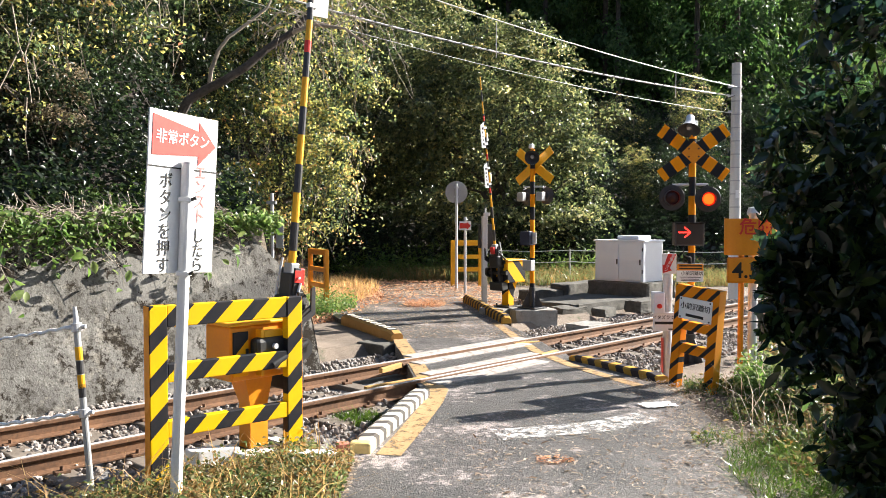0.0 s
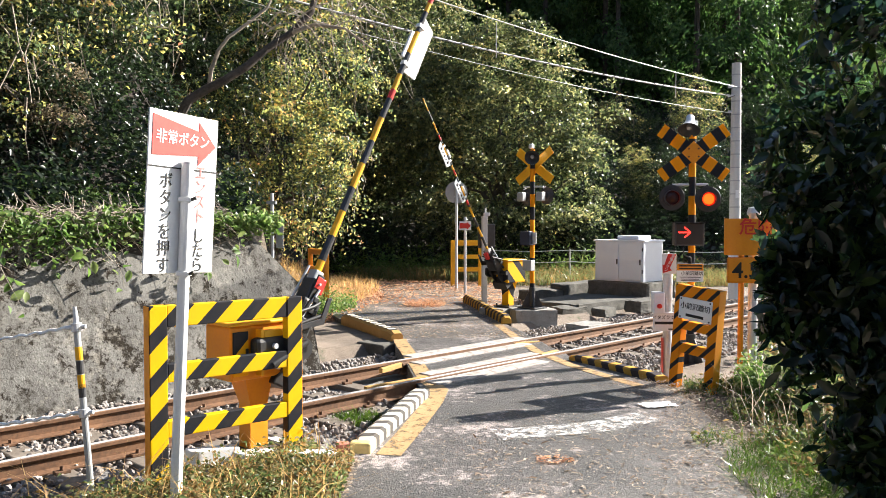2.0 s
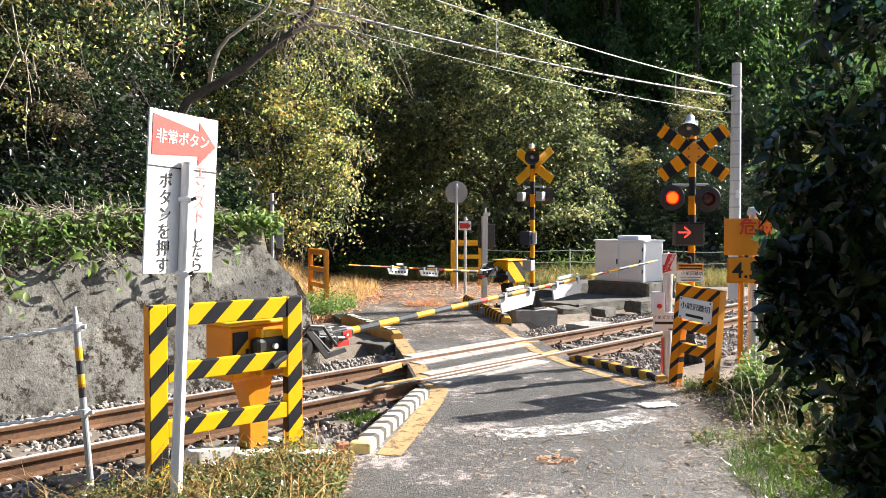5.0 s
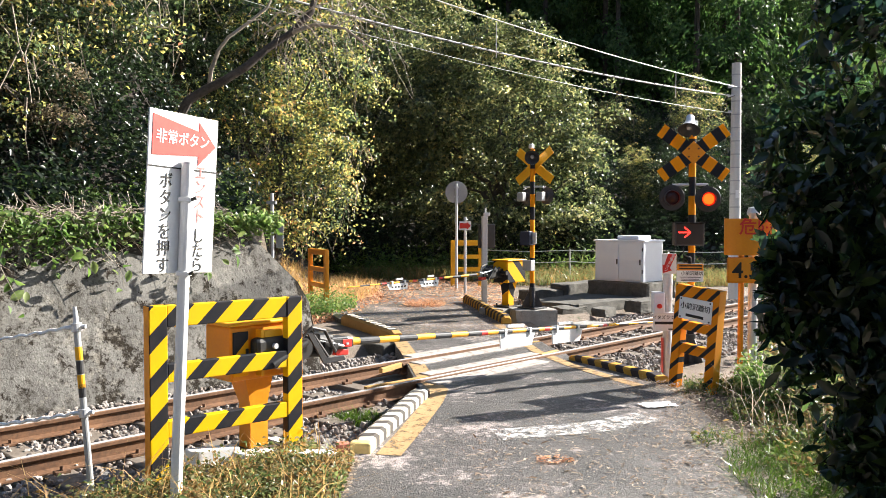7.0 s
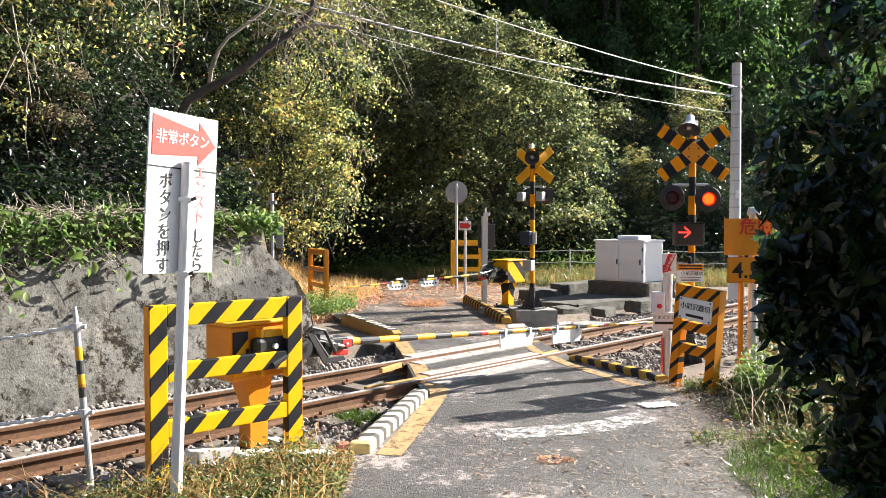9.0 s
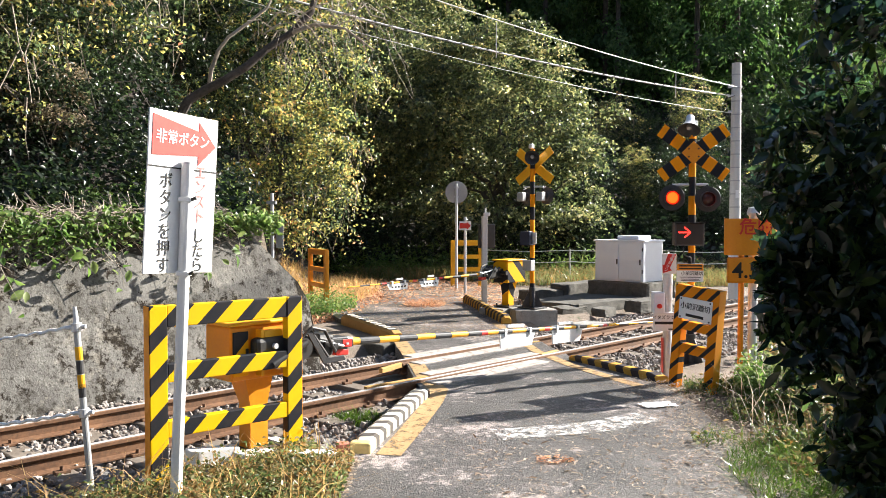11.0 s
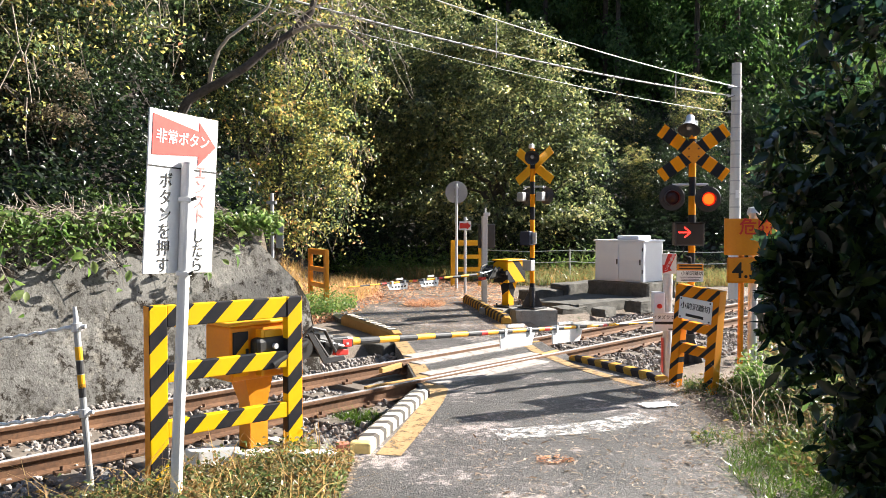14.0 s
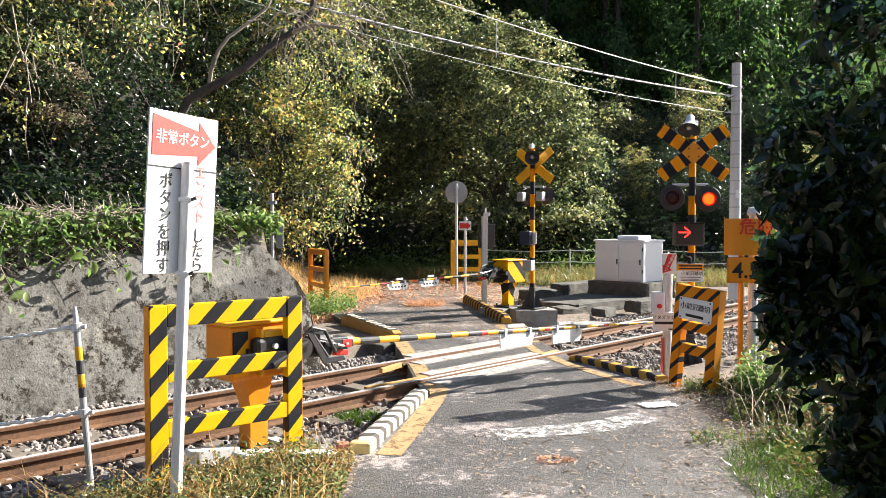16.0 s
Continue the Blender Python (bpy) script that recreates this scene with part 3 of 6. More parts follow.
def barrier(m, pivot_z, length, bands, flags, label, arm_r=0.034, scale=1.0, coat="hazard_box", drop=0.17):
    """A barrier machine on a pedestal with its arm; the arm lies along +x when closed."""
    th = thing("barrier", m, label, "barrier", "barriers of the crossing")
    body = part("machine_box", box(-0.62, -0.06, -0.16, 0.2, pivot_z - 0.2, pivot_z + 0.22, 0.02), M[coat], th, "painted steel machine box")
    part("lid", box(-0.64, -0.04, -0.18, 0.22, pivot_z + 0.222, pivot_z + 0.25, 0.01), M["yellow"], body)
    part("access_door", box(-0.605, -0.47, -0.176, -0.162, pivot_z - 0.16, pivot_z + 0.18, 0.006), M["hazard_box"], body, "striped access door")
    part("door_handle", box(-0.5, -0.48, -0.195, -0.177, pivot_z - 0.05, pivot_z + 0.05, 0.004), M["iron"], body)
    part("yoke", box(-0.4, -0.37, -0.24, -0.162, pivot_z - 0.17, pivot_z + 0.19, 0.006), M["yellow"], body)
    part("yoke_arm", box(-0.37, -0.2, -0.24, -0.17, pivot_z + 0.12, pivot_z + 0.18, 0.006), M["yellow"], body)
    part("gear_case", box(-0.46, -0.03, -0.27, -0.161, pivot_z - 0.1, pivot_z + 0.13, 0.035), M["iron"], body, "black cast gear case")
    for dx, dz in ((-0.3, 0.06), (-0.18, 0.08), (-0.28, -0.1), (-0.14, -0.08)):
        part("case_bolt", rod((dx, -0.3, pivot_z + dz), (dx, -0.265, pivot_z + dz), 0.022, seg=8), M["galv"], body)
    part("crank_link", rod((-0.34, -0.3, pivot_z - 0.08), (-0.02, -0.3, pivot_z + 0.06), 0.028), M["iron"], body)
    ped = bmesh.new()
    a = [(-0.39, -0.07), (-0.23, -0.07), (-0.23, 0.09), (-0.39, 0.09)]
    lo = [ped.verts.new((x, y, 0.03)) for x, y in a]
    hi = [ped.verts.new((-0.33 + (x + 0.31) * 1.6, y * 1.5, pivot_z - 0.19)) for x, y in a]
    md = [ped.verts.new((x, y, pivot_z - 0.42)) for x, y in a]
    for u, v in ((lo, md), (md, hi)):
        for k in range(4):
            ped.faces.new((u[k], u[(k + 1) % 4], v[(k + 1) % 4], v[k]))
    bmesh.ops.recalc_face_normals(ped, faces=ped.faces)
    part("pedestal", ped, M[coat], th, "tapered painted pedestal")
    part("base_plate", box(-0.52, -0.1, -0.18, 0.2, 0.0, 0.03, 0.005), M["iron"], th)
    for x in (-0.47, -0.15):
        for y in (-0.14, 0.16):
            part("anchor_bolt", rod((x, y, 0.03), (x, y, 0.07), 0.014, seg=6), M["iron"], th)
    part("drive_shaft", rod((0, -0.24, pivot_z), (0, 0.24, pivot_z), 0.04), M["iron"], th)
    part("shaft_bearing", rod((0, -0.24, pivot_z), (0, -0.2, pivot_z), 0.09), M["iron"], th)
    # the moving arm: origin at the pivot
    pole = bmesh.new()
    start = 0.62 * scale
    rod((start - 0.1, 0, 0), (length, 0, 0), arm_r, arm_r * 0.35, 12, pole)
    arm = part("barrier_arm", pole, M["yellow"], th, "slender yellow and black barrier arm")
    k = bands * 1.0
    x = start + 0.16 * scale
    i = 0
    while x < length - 0.1:
        w = k if i % 2 == 0 else k * 1.05
        r = arm_r * (1 - 0.65 * (x - start) / (length - start)) + 0.0012
        if i % 2 == 0:
            r2 = arm_r * (1 - 0.65 * (min(x + w, length) - start) / (length - start)) + 0.0012
            part("black_band", rod((x, 0, 0), (min(x + w, length - 0.02), 0, 0), r, r2, 12), M["black"], arm)
        x += w
        i += 1
    for fx in (0.34, 0.54, 0.76):
        x = start + (length - start) * fx
        r = arm_r * (1 - 0.65 * fx) + 0.002
        part("red_band", rod((x - 0.05, 0, 0), (x + 0.05, 0, 0), r, r, 12), M["red"], arm)
    # arm holder: forked casting, links and counterweight
    for y in (-0.085, 0.085):
        part("holder_cheek", prism([(-0.2, -0.05), (-0.05, -0.1), (0.35 * scale, -0.05), (start + 0.02, -0.03), (start + 0.02, 0.03), (0.3 * scale, 0.05), (-0.05, 0.08), (-0.2, 0.05)], y - 0.012, y + 0.012, 0.003), M["iron"], arm, "black cast holder cheek")
    part("holder_block", box(start - 0.4, start - 0.02, -0.075, 0.075, -0.055, 0.055, 0.012), M["black"], arm)
    part("clamp_jaw", box(start - 0.06, start + 0.06, -0.05, 0.05, -0.045, 0.045, 0.01), M["grey"], arm, "grey clamp jaw")
    for k in range(4):
        part("lug", box(0.1 + 0.1 * k, 0.15 + 0.1 * k, -0.13, -0.098, -0.07 + 0.03 * (k % 2), 0.07 - 0.02 * k, 0.008), M["iron"], arm)
    part("stop_bar", rod((0.12, -0.15, 0.14), (0.34, -0.15, -0.12), 0.016), M["iron"], arm)
    part("stop_bar", rod((0.22, 0.14, 0.13), (0.44, 0.14, -0.1), 0.016), M["iron"], arm)
    part("red_sleeve", box(start - 0.12, start + 0.02, -0.04, 0.04, -0.11, -0.055, 0.008), M["red"], arm, "red breakaway fitting")
    part("red_sleeve", box(start - 0.1, start + 0.0, -0.102, -0.097, -0.03, 0.035, 0.002), M["red"], arm, "red reflector plate")
    part("spring_rod", rod((0.18 * scale, -0.11, 0.06), (start - 0.1, -0.11, -0.02), 0.011), M["galv"], arm)
    part("spring_rod", rod((0.24 * scale, 0.11, 0.08), (start + 0.1, 0.11, 0.02), 0.011), M["galv"], arm)
    part("stop_bracket", prism([(0.08, 0.12), (0.13, 0.12), (0.3, -0.1), (0.48, -0.09), (0.5, -0.13), (0.27, -0.15)], -0.17, -0.15, 0.003), M["black"], arm, "black bent steel bracket")
    part("hose", tube([(0.0, -0.16, 0.05), (0.12, -0.18, 0.16), (0.26, -0.17, 0.13), (0.36, -0.15, 0.0), (0.42, -0.13, -0.06)], 0.014, 8), M["iron"], arm, "black rubber hose")
    part("linkage_block", box(0.1, 0.42 * scale, -0.11, 0.11, -0.1, 0.09, 0.03), M["iron"], arm, "black cast linkage block")
    for y in (-0.1, 0.1):
        part("hinge_pin", rod((0.2, y - 0.05, 0.07), (0.2, y + 0.05, 0.07), 0.035), M["iron"], arm)
        part("spring", rod((0.05, y, 0.1), (0.4 * scale, y, 0.02), 0.022), M["iron"], arm)
    part("counterweight", box(-0.34, -0.18, -0.16, 0.16, -0.09, 0.09, 0.015), M["iron"], arm, "black counterweight")
    part("clamp_bolt", rod((start - 0.06, -0.12, 0.0), (start - 0.06, 0.12, 0.0), 0.012, seg=6), M["galv"], arm)
    for x0, x1 in flags:
        r = arm_r
        b = prism([(x0, -0.02), (x1 + 0.03, -0.02), (x1 - 0.03, -drop), (x0 + 0.02, -drop - 0.01)], -0.008, 0.008, 0.002)
        fl = part("hanging_flag", b, M["white"], arm, "white plastic warning flag")
        part("reflector_strip", box(x0 + 0.12, x1 - 0.18, -0.012, 0.012, 0.036, 0.07, 0.006), M["white"], fl, "pale reflector strip")
        for x in (x0 + 0.08, x1 - 0.08):
            part("flag_clip", box(x - 0.02, x + 0.02, -0.026, 0.026, -0.05, 0.03, 0.004), M["white"], fl)
        if drop < 0.15:
            for k in range(5):
                x = x0 + 0.06 + k * (x1 - x0 - 0.1) / 5
                part("flag_mark", box(x, x + 0.04, 0.0085, 0.0105, -drop * 0.75, -drop * 0.5, 0), M["ink"], fl, "dark printed mark")
                part("flag_mark", box(x, x + 0.04, -0.0105, -0.0085, -drop * 0.75, -drop * 0.5, 0), M["ink"], fl, "dark printed mark")
    return th, arm


def crossbuck(parent, z, size, y, mat):
    plate = part("crossbuck_board", box(-size / 2, size / 2, y, y + 0.012, -0.085, 0.085, 0.004), mat, parent, "crossed warning board")
    plate.matrix_local = pose(0, 0, z, 0, -36, 0)
    p2 = part("crossbuck_board", box(-size / 2, size / 2, y + 0.014, y + 0.026, -0.085, 0.085, 0.004), mat, parent, "crossed warning board")
    p2.matrix_local = pose(0, 0, z, 0, 36, 0)
    for dx in (-0.06, 0.06):
        for dz in (-0.05, 0.05):
            part("bolt", rod((dx, y - 0.012, z + dz), (dx, y + 0.01, z + dz), 0.012, seg=6), M["iron"], parent)


def lamp_head(parent, x, z, lit_disc, hood=0.15):
    """A round signal lamp: backboard, hood and a disc lens behind it that turns."""
    m = pose(x, -0.14, z, 90, 0, 0)
    head = part("signal_lamp", lathe([(0.0, -0.05), (0.07, -0.05), (0.1, -0.02), (0.155, 0.0), (0.162, 0.006), (0.155, 0.012), (0.1, 0.012), (0.095, 0.1), (0.088, 0.1), (0.09, 0.0), (0.0, -0.002)], 32), M["black"], parent, "round black signal lamp with hood")
    head.matrix_local = m
    lens = None
    if lit_disc:
        on = bmesh.new()
        lathe([(0.0, 0.016), (0.035, 0.014), (0.068, 0.006)], 28, on)
        lens = part("lens", on, M["lens_on"], head, "round red lens")
        part("lens_rim", lathe([(0.068, 0.006), (0.084, 0.001)], 28), M["lens_rim"], head).parent = lens
        part("lens_back", lathe([(0.0, -0.016), (0.04, -0.013), (0.084, -0.001)], 28), M["lens_off"], lens, "dark red glass")
        lens.matrix_local = pose(0, 0, 0.045)
    part("lamp_stay", rod((x, -0.1, z + 0.17), (x, 0.0, z + 0.13), 0.014), M["iron"], parent)
    return lens


def warning_signal(m, label, front=True):
    th = thing("crossing_signal", m, label, "crossing signal", "signals of the crossing")
    part("pole", rod((0, 0, 0.12), (0, 0, 3.0), 0.045, seg=20), M["pole_band"], th, "orange and black banded steel pole")
    foot = bmesh.new()
    rod((0, 0, 0.03), (0, 0, 0.4), 0.06, bm=foot)
    for a in range(4):
        prism([(0.05, 0.03), (0.19, 0.03), (0.19, 0.07), (0.06, 0.34)], -0.012, 0.012, bm=foot, m=pose(0, 0, 0, 0, 0, 45 + 90 * a))
    box(-0.2, 0.2, -0.2, 0.2, 0.0, 0.03, 0.004, foot)
    part("pole_foot", foot, M["black"], th, "black ribbed foot casting")
    crossbuck(th, 2.7, 1.0 if front else 0.98, -0.075, M["buck"] if front else M["yellow"])
    part("centre_plate", box(-0.105, 0.105, -0.082, -0.077, -0.105, 0.105, 0.003, m=pose(0, 0, 2.7, 0, 45, 0)), M["orange"], th)
    horn = part("loudspeaker", lathe([(0.03, -0.16), (0.05, -0.15), (0.055, -0.07), (0.075, -0.02), (0.135, 0.06), (0.14, 0.066)], 28), M["galv"], th, "grey horn loudspeaker", True)
    part("horn_mouth", lathe([(0.139, 0.066), (0.128, 0.058), (0.07, -0.005), (0.0, -0.03)], 28), M["black"], horn, "dark horn mouth")
    horn.matrix_local = pose(-0.06, -0.1, 3.03, 146, 0, -18)
    if not front:
        horn.matrix_local = pose(-0.08, 0.12, 2.86, -112, 0, 30)
    part("horn_core", lathe([(0.0, 0.05), (0.03, 0.04), (0.035, 0.0)], 16), M["grey"], horn)
    part("horn_cap", box(-0.02, 0.06, -0.04, 0.06, 3.02, 3.11, 0.02), M["galv"], th)
    part("lamp_bracket", rod((-0.25, 0.0, 2.3), (0.2, 0.0, 2.3), 0.016), M["galv"], th)
    lenses = [lamp_head(th, x, 2.12 + dz, front) for x, dz in (((-0.275, 0.012), (0.165, -0.006)) if front else ((-0.225, 0.012), (0.22, -0.006)))]
    if not front:
        for x in (-0.225, 0.22):
            part("lamp_housing", box(x - 0.07, x + 0.07, -0.01, 0.12, 2.03, 2.2, 0.02), M["grey"], th, "grey lamp housing")
            part("lamp_back", rod((x, 0.0, 2.12), (x, 0.03, 2.12), 0.05), M["iron"], th)
    return th, lenses


def direction_box(th):
    b = part("direction_indicator", box(-0.2, 0.16, -0.26, -0.07, 1.5, 1.78, 0.012), M["black"], th, "black train direction indicator with a lit red arrow")
    b.matrix_local = pose(-0.055, 0, 0.035)
    part("screen", box(-0.18, 0.14, -0.266, -0.261, 1.52, 1.76, 0.002), M["iron"], b, "dark glass face")
    ar = bmesh.new()
    box(-0.16, -0.03, -0.272, -0.267, 1.655, 1.673, 0, ar)
    for s in (-1, 1):
        box(-0.1, 0, -0.272, -0.267, -0.009, 0.009, 0, ar, pose(-0.012, 0, 1.664, 0, s * 42, 0))
    part("arrow", ar, M["led"], b, "glowing red arrow of lamps")
    part("visor", box(-0.21, 0.17, -0.3, -0.07, 1.781, 1.79, 0.002), M["iron"], b)
    part("cable", tube([(-0.12, -0.1, 1.5), (-0.12, -0.1, 1.42), (-0.06, -0.08, 1.39), (-0.02, -0.06, 1.38), (0.0, -0.055, 1.25), (0.08, -0.055, 1.2)], 0.01), M["black"], th)
    n = part("notice", box(-0.17, 0.16, -0.075, -0.06, 0.97, 1.2, 0.003), M["white"], th, "white notice plate with a yellow band")
    n.matrix_local = pose(-0.025, 0, 0.1)
    part("notice_band", box(-0.168, 0.158, -0.08, -0.0755, 1.115, 1.198, 0), M["orange"], n, "yellow warning band")
    writing("小前沢踏切", 0.055, pose(0.02, -0.077, 1.075) @ FACE, M["ink"], n)
    for z, w in ((1.175, 0.28), (1.14, 0.28)):
        part("text_bar", box(-w / 2, w / 2, -0.083, -0.0805, z - 0.01, z + 0.008, 0), M["ink"], n, "line of small dark print")
    for z, w in ((1.03, 0.26), (1.005, 0.22), (0.985, 0.24)):
        part("text_bar", box(-w / 2, w / 2, -0.079, -0.0755, z - 0.004, z + 0.004, 0), M["ink"], n, "line of small dark print")


def emergency_sign():
    post_top, post_foot = Vector((-1.64, 5.12, 2.16)), Vector((-1.72, 5.2, -0.12))
    th = thing("emergency_button_sign", pose(*post_foot, 0, 2.6, 0), "tall white sign board on a leaning steel post in weeds", "sign")
    L = (post_top - post_foot).length
    pole = bmesh.new()
    rod((0, 0, 0), (0, 0, L), 0.037, seg=20, bm=pole)
    part("post", pole, M["white"], th, "white-grey steel pipe post")
    part("post_cap", lathe([(0.038, L - 0.01), (0.037, L + 0.006), (0.0, L + 0.014)], 20), M["galv"], th)
    b = pose(-0.04, 0.006, 0.12, 0, 0.8, 63)
    board = part("sign_board", box(-0.305, 0.285, 0, 0.012, 1.46, 2.47, 0.003, m=b), M["white"], th, "white enamel board")
    ar = prism([(-0.28, 2.19), (-0.28, 2.44), (0.11, 2.375), (0.11, 2.435), (0.265, 2.29), (0.11, 2.155), (0.11, 2.215)], -0.004, -0.001, m=b)
    arrow = part("red_arrow", ar, M["red_sign"], board, "red arrow with white lettering")
    writing("非常ボタン", 0.092, b @ pose(-0.025, -0.0055, 2.305) @ FACE, M["white"], arrow, "white lettering")
    part("divider", box(-0.303, 0.283, -0.003, -0.0005, 2.118, 2.127, 0, m=b), M["ink"], board)
    for text, x, z, mat in (("エンスト", 0.14, 1.965, M["pink"]), ("したら", 0.14, 1.6, M["ink"]), ("ボタンを押す", -0.155, 1.77, M["ink"])):
        size = 0.108
        n = len(text)
        for i, ch in enumerate(text):
            zz = z + ((n - 1) / 2 - i) * (0.095 if n < 6 else 0.105)
            writing(ch, size, b @ pose(x, -0.004, zz) @ FACE, mat, board, "vertical painted lettering", bold=0.002)
    for z in (1.58, 2.05):
        part("clamp", box(-0.04, 0.04, -0.04, 0.05, z - 0.015, z + 0.015, 0.004), M["white"], th)
        part("clamp_bolt", rod((0.04, -0.02, z), (0.075, -0.03, z + 0.015), 0.012, seg=6), M["iron"], th)


def button_post():
    th = thing("emergency_button_post", pose(2.68, 9.75, -0.05, 0, 0, 0), "grey steel post carrying an emergency button and signs", "post")
    part("post", rod((0, 0, 0), (0, 0, 1.3), 0.055, seg=16), M["galv"], th)
    for z in (0.72, 0.9, 1.1):
        part("band", rod((0, 0, z), (0, 0, z + 0.025), 0.06, seg=16), M["galv"], th)
    bb = part("button_box", box(-0.19, -0.06, -0.1, 0.05, 0.75, 1.0, 0.01), M["cabinet"], th, "grey emergency button box")
    part("button", rod((-0.125, -0.13, 0.84), (-0.125, -0.098, 0.84), 0.028), M["red"], bb, "red push button")
    a = part("arrow_sign", box(-0.07, 0.1, -0.075, -0.065, 1.16, 1.4, 0.003), M["white"], th, "white plate with a red arrow")
    a.matrix_local = pose(-0.02, 0, 0.06)
    part("red_arrow", prism([(0.095, 1.39), (0.0, 1.395), (-0.045, 1.26), (-0.065, 1.27), (-0.06, 1.17), (0.045, 1.2), (0.02, 1.225)], -0.08, -0.0755), M["red"], a, "red arrow pointing down")
    for i, ch in enumerate("非常ボタン"):
        writing(ch, 0.045, pose(0.06 - i * 0.021, -0.0815, 1.368 - 0.04 * i) @ FACE, M["white"], a)
    n = part("notice", box(-0.18, 0.11, -0.075, -0.062, 0.46, 0.68, 0.003), M["white"], th, "white warning notice plate")
    n.matrix_local = pose(-0.01, 0, 0.08)
    writing("イタズラで押", 0.052, pose(-0.03, -0.0765, 0.62) @ FACE, M["ink"], n)
    part("text_bar", box(-0.16, 0.09, -0.079, -0.0755, 0.54, 0.572, 0), M["ink"], n, "line of dark print")
    part("text_bar", box(0.0, 0.09, -0.079, -0.0755, 0.475, 0.49, 0), M["ink"], n, "line of dark print")
    part("red_strip", box(-0.062, -0.058, -0.05, 0.05, 0.03, 0.45, 0), M["red"], th, "red reflective strip")


def height_sign():
    th = thing("height_limit_sign", pose(3.36, 8.9, 0, 0, 0, -6), "orange height limit board half hidden by a bush", "sign")
    part("post", rod((-0.1, 0.05, -0.1), (-0.1, 0.05, 1.75), 0.03), M["orange"], th)
    part("post", rod((0.03, 0.06, -0.1), (0.03, 0.06, 1.85), 0.05), M["galv"], th, "grey steel pipe")
    arc = [-1.2 + 2.4 * k / 12 for k in range(13)]
    out = [(0.3 * math.sin(a), 0.03 - 0.14 * (1 - math.cos(a))) for a in arc] + [(0.3 * math.sin(a), 0.01 - 0.14 * (1 - math.cos(a))) for a in arc[::-1]]
    up = prism(out, 1.42, 1.82, m=pose(0, 0, 0, 90, 0, 0))
    board = part("warning_board", up, M["orange"], th, "curved orange board with red lettering")
    writing("危険", 0.19, pose(0.04, -0.036, 1.72) @ FACE, M["red"], board, "red lettering")
    low = part("height_board", box(-0.27, 0.33, -0.04, -0.02, 1.12, 1.4, 0.02), M["orange"], th, "orange plate with black figures")
    writing("4.5m", 0.24, pose(0.02, -0.0425, 1.25) @ FACE, M["ink"], low, "black figures")
    part("lamp_cap", lathe([(0.0, 0.1), (0.06, 0.09), (0.075, 0.03), (0.06, 0.0), (0.0, 0.0)], 16, m=pose(0.03, 0.06, 1.85)), M["galv"], th)


def cabinet():
    base = tagged(part("concrete_plinth", join(None, rough_box(1.6, 1.3, 0.42, 5.0, 0.012), pose(0.65, 0.5, 0)), M["slab"]), "stained concrete plinth under the cabinet", "plinth")
    m = pose(4.55, 18.5, -0.02, 0, 0, 46.4 + 90)
    base.matrix_world = m
    th = thing("relay_cabinet", m @ pose(0, 0, 0.42), "white steel relay cabinet on a concrete plinth", "cabinet")
    part("body", box(0.02, 1.3, -0.88, 0.0, 0.0, 0.92, 0.012), M["cabinet"], th)
    part("roof", box(-0.02, 1.34, -0.92, 0.03, 0.921, 0.96, 0.01), M["cabinet"], th)
    base.matrix_world = m @ pose(0, -1.02, 0)
    for x0, x1 in ((0.06, 0.64), (0.66, 1.26)):
        d = part("door", box(x0, x1, 0.001, 0.02, 0.05, 0.88, 0.006), M["cabinet"], th)
        part("handle", box(x0 + 0.02, x0 + 0.045, 0.021, 0.045, 0.4, 0.52, 0.004), M["iron"], d, "dark lever handle")
    for z in (0.2, 0.7):
        part("hinge", rod((0.045, 0.012, z), (0.045, 0.012, z + 0.09), 0.012, seg=8), M["iron"], th)
    part("roof_box", box(0.25, 0.8, -0.75, -0.15, 0.961, 1.06, 0.02), M["cabinet"], th)


def far_signs():
    th = thing("round_road_sign", pose(0.36, 22.0, -0.05, 0, 0, 0), "round road sign seen from its grey back", "sign")
    part("post", rod((0, 0, 0), (0, 0, 2.85), 0.04), M["galv"], th, "grey steel post")
    part("sign_disc", rod((0, 0.045, 2.62), (0, 0.06, 2.62), 0.3, seg=36), M["grey"], th, "grey back of a round sign")
    for z in (2.5, 2.75):
        part("clamp", box(-0.06, 0.06, -0.045, 0.044, z - 0.02, z + 0.02, 0.004), M["galv"], th)
    th = thing("arrow_sign", pose(0.55, 20.4, -0.05, 0, 0, 0), "small white sign with a red arrow on a thin post", "sign")
    part("post", rod((0, 0, 0), (0, 0, 1.95), 0.035), M["galv"], th)
    a = part("sign_plate", box(-0.15, 0.15, -0.05, -0.04, 1.62, 1.84, 0.003), M["white"], th)
    part("red_arrow", prism([(-0.14, 1.66), (-0.14, 1.8), (0.04, 1.79), (0.04, 1.83), (0.14, 1.73), (0.04, 1.63), (0.04, 1.67)], -0.055, -0.0505), M["red"], a, "red arrow")
    th = thing("detector_post", pose(0.86, 17.0, -0.05, 0, 0, 8), "grey square steel post with a black box", "post")
    part("post", box(-0.055, 0.055, -0.055, 0.055, 0, 1.95, 0.01), M["galv"], th)
    part("sensor_box", box(-0.1, 0.24, 0.06, 0.24, 1.28, 1.78, 0.015), M["black"], th, "black sensor housing")
    part("fitting", box(-0.02, 0.11, -0.04, 0.04, 1.951, 2.02, 0.01), M["galv"], th)
    part("antenna", rod((0.02, 0, 1.95), (0.02, 0, 2.12), 0.018), M["galv"], th)


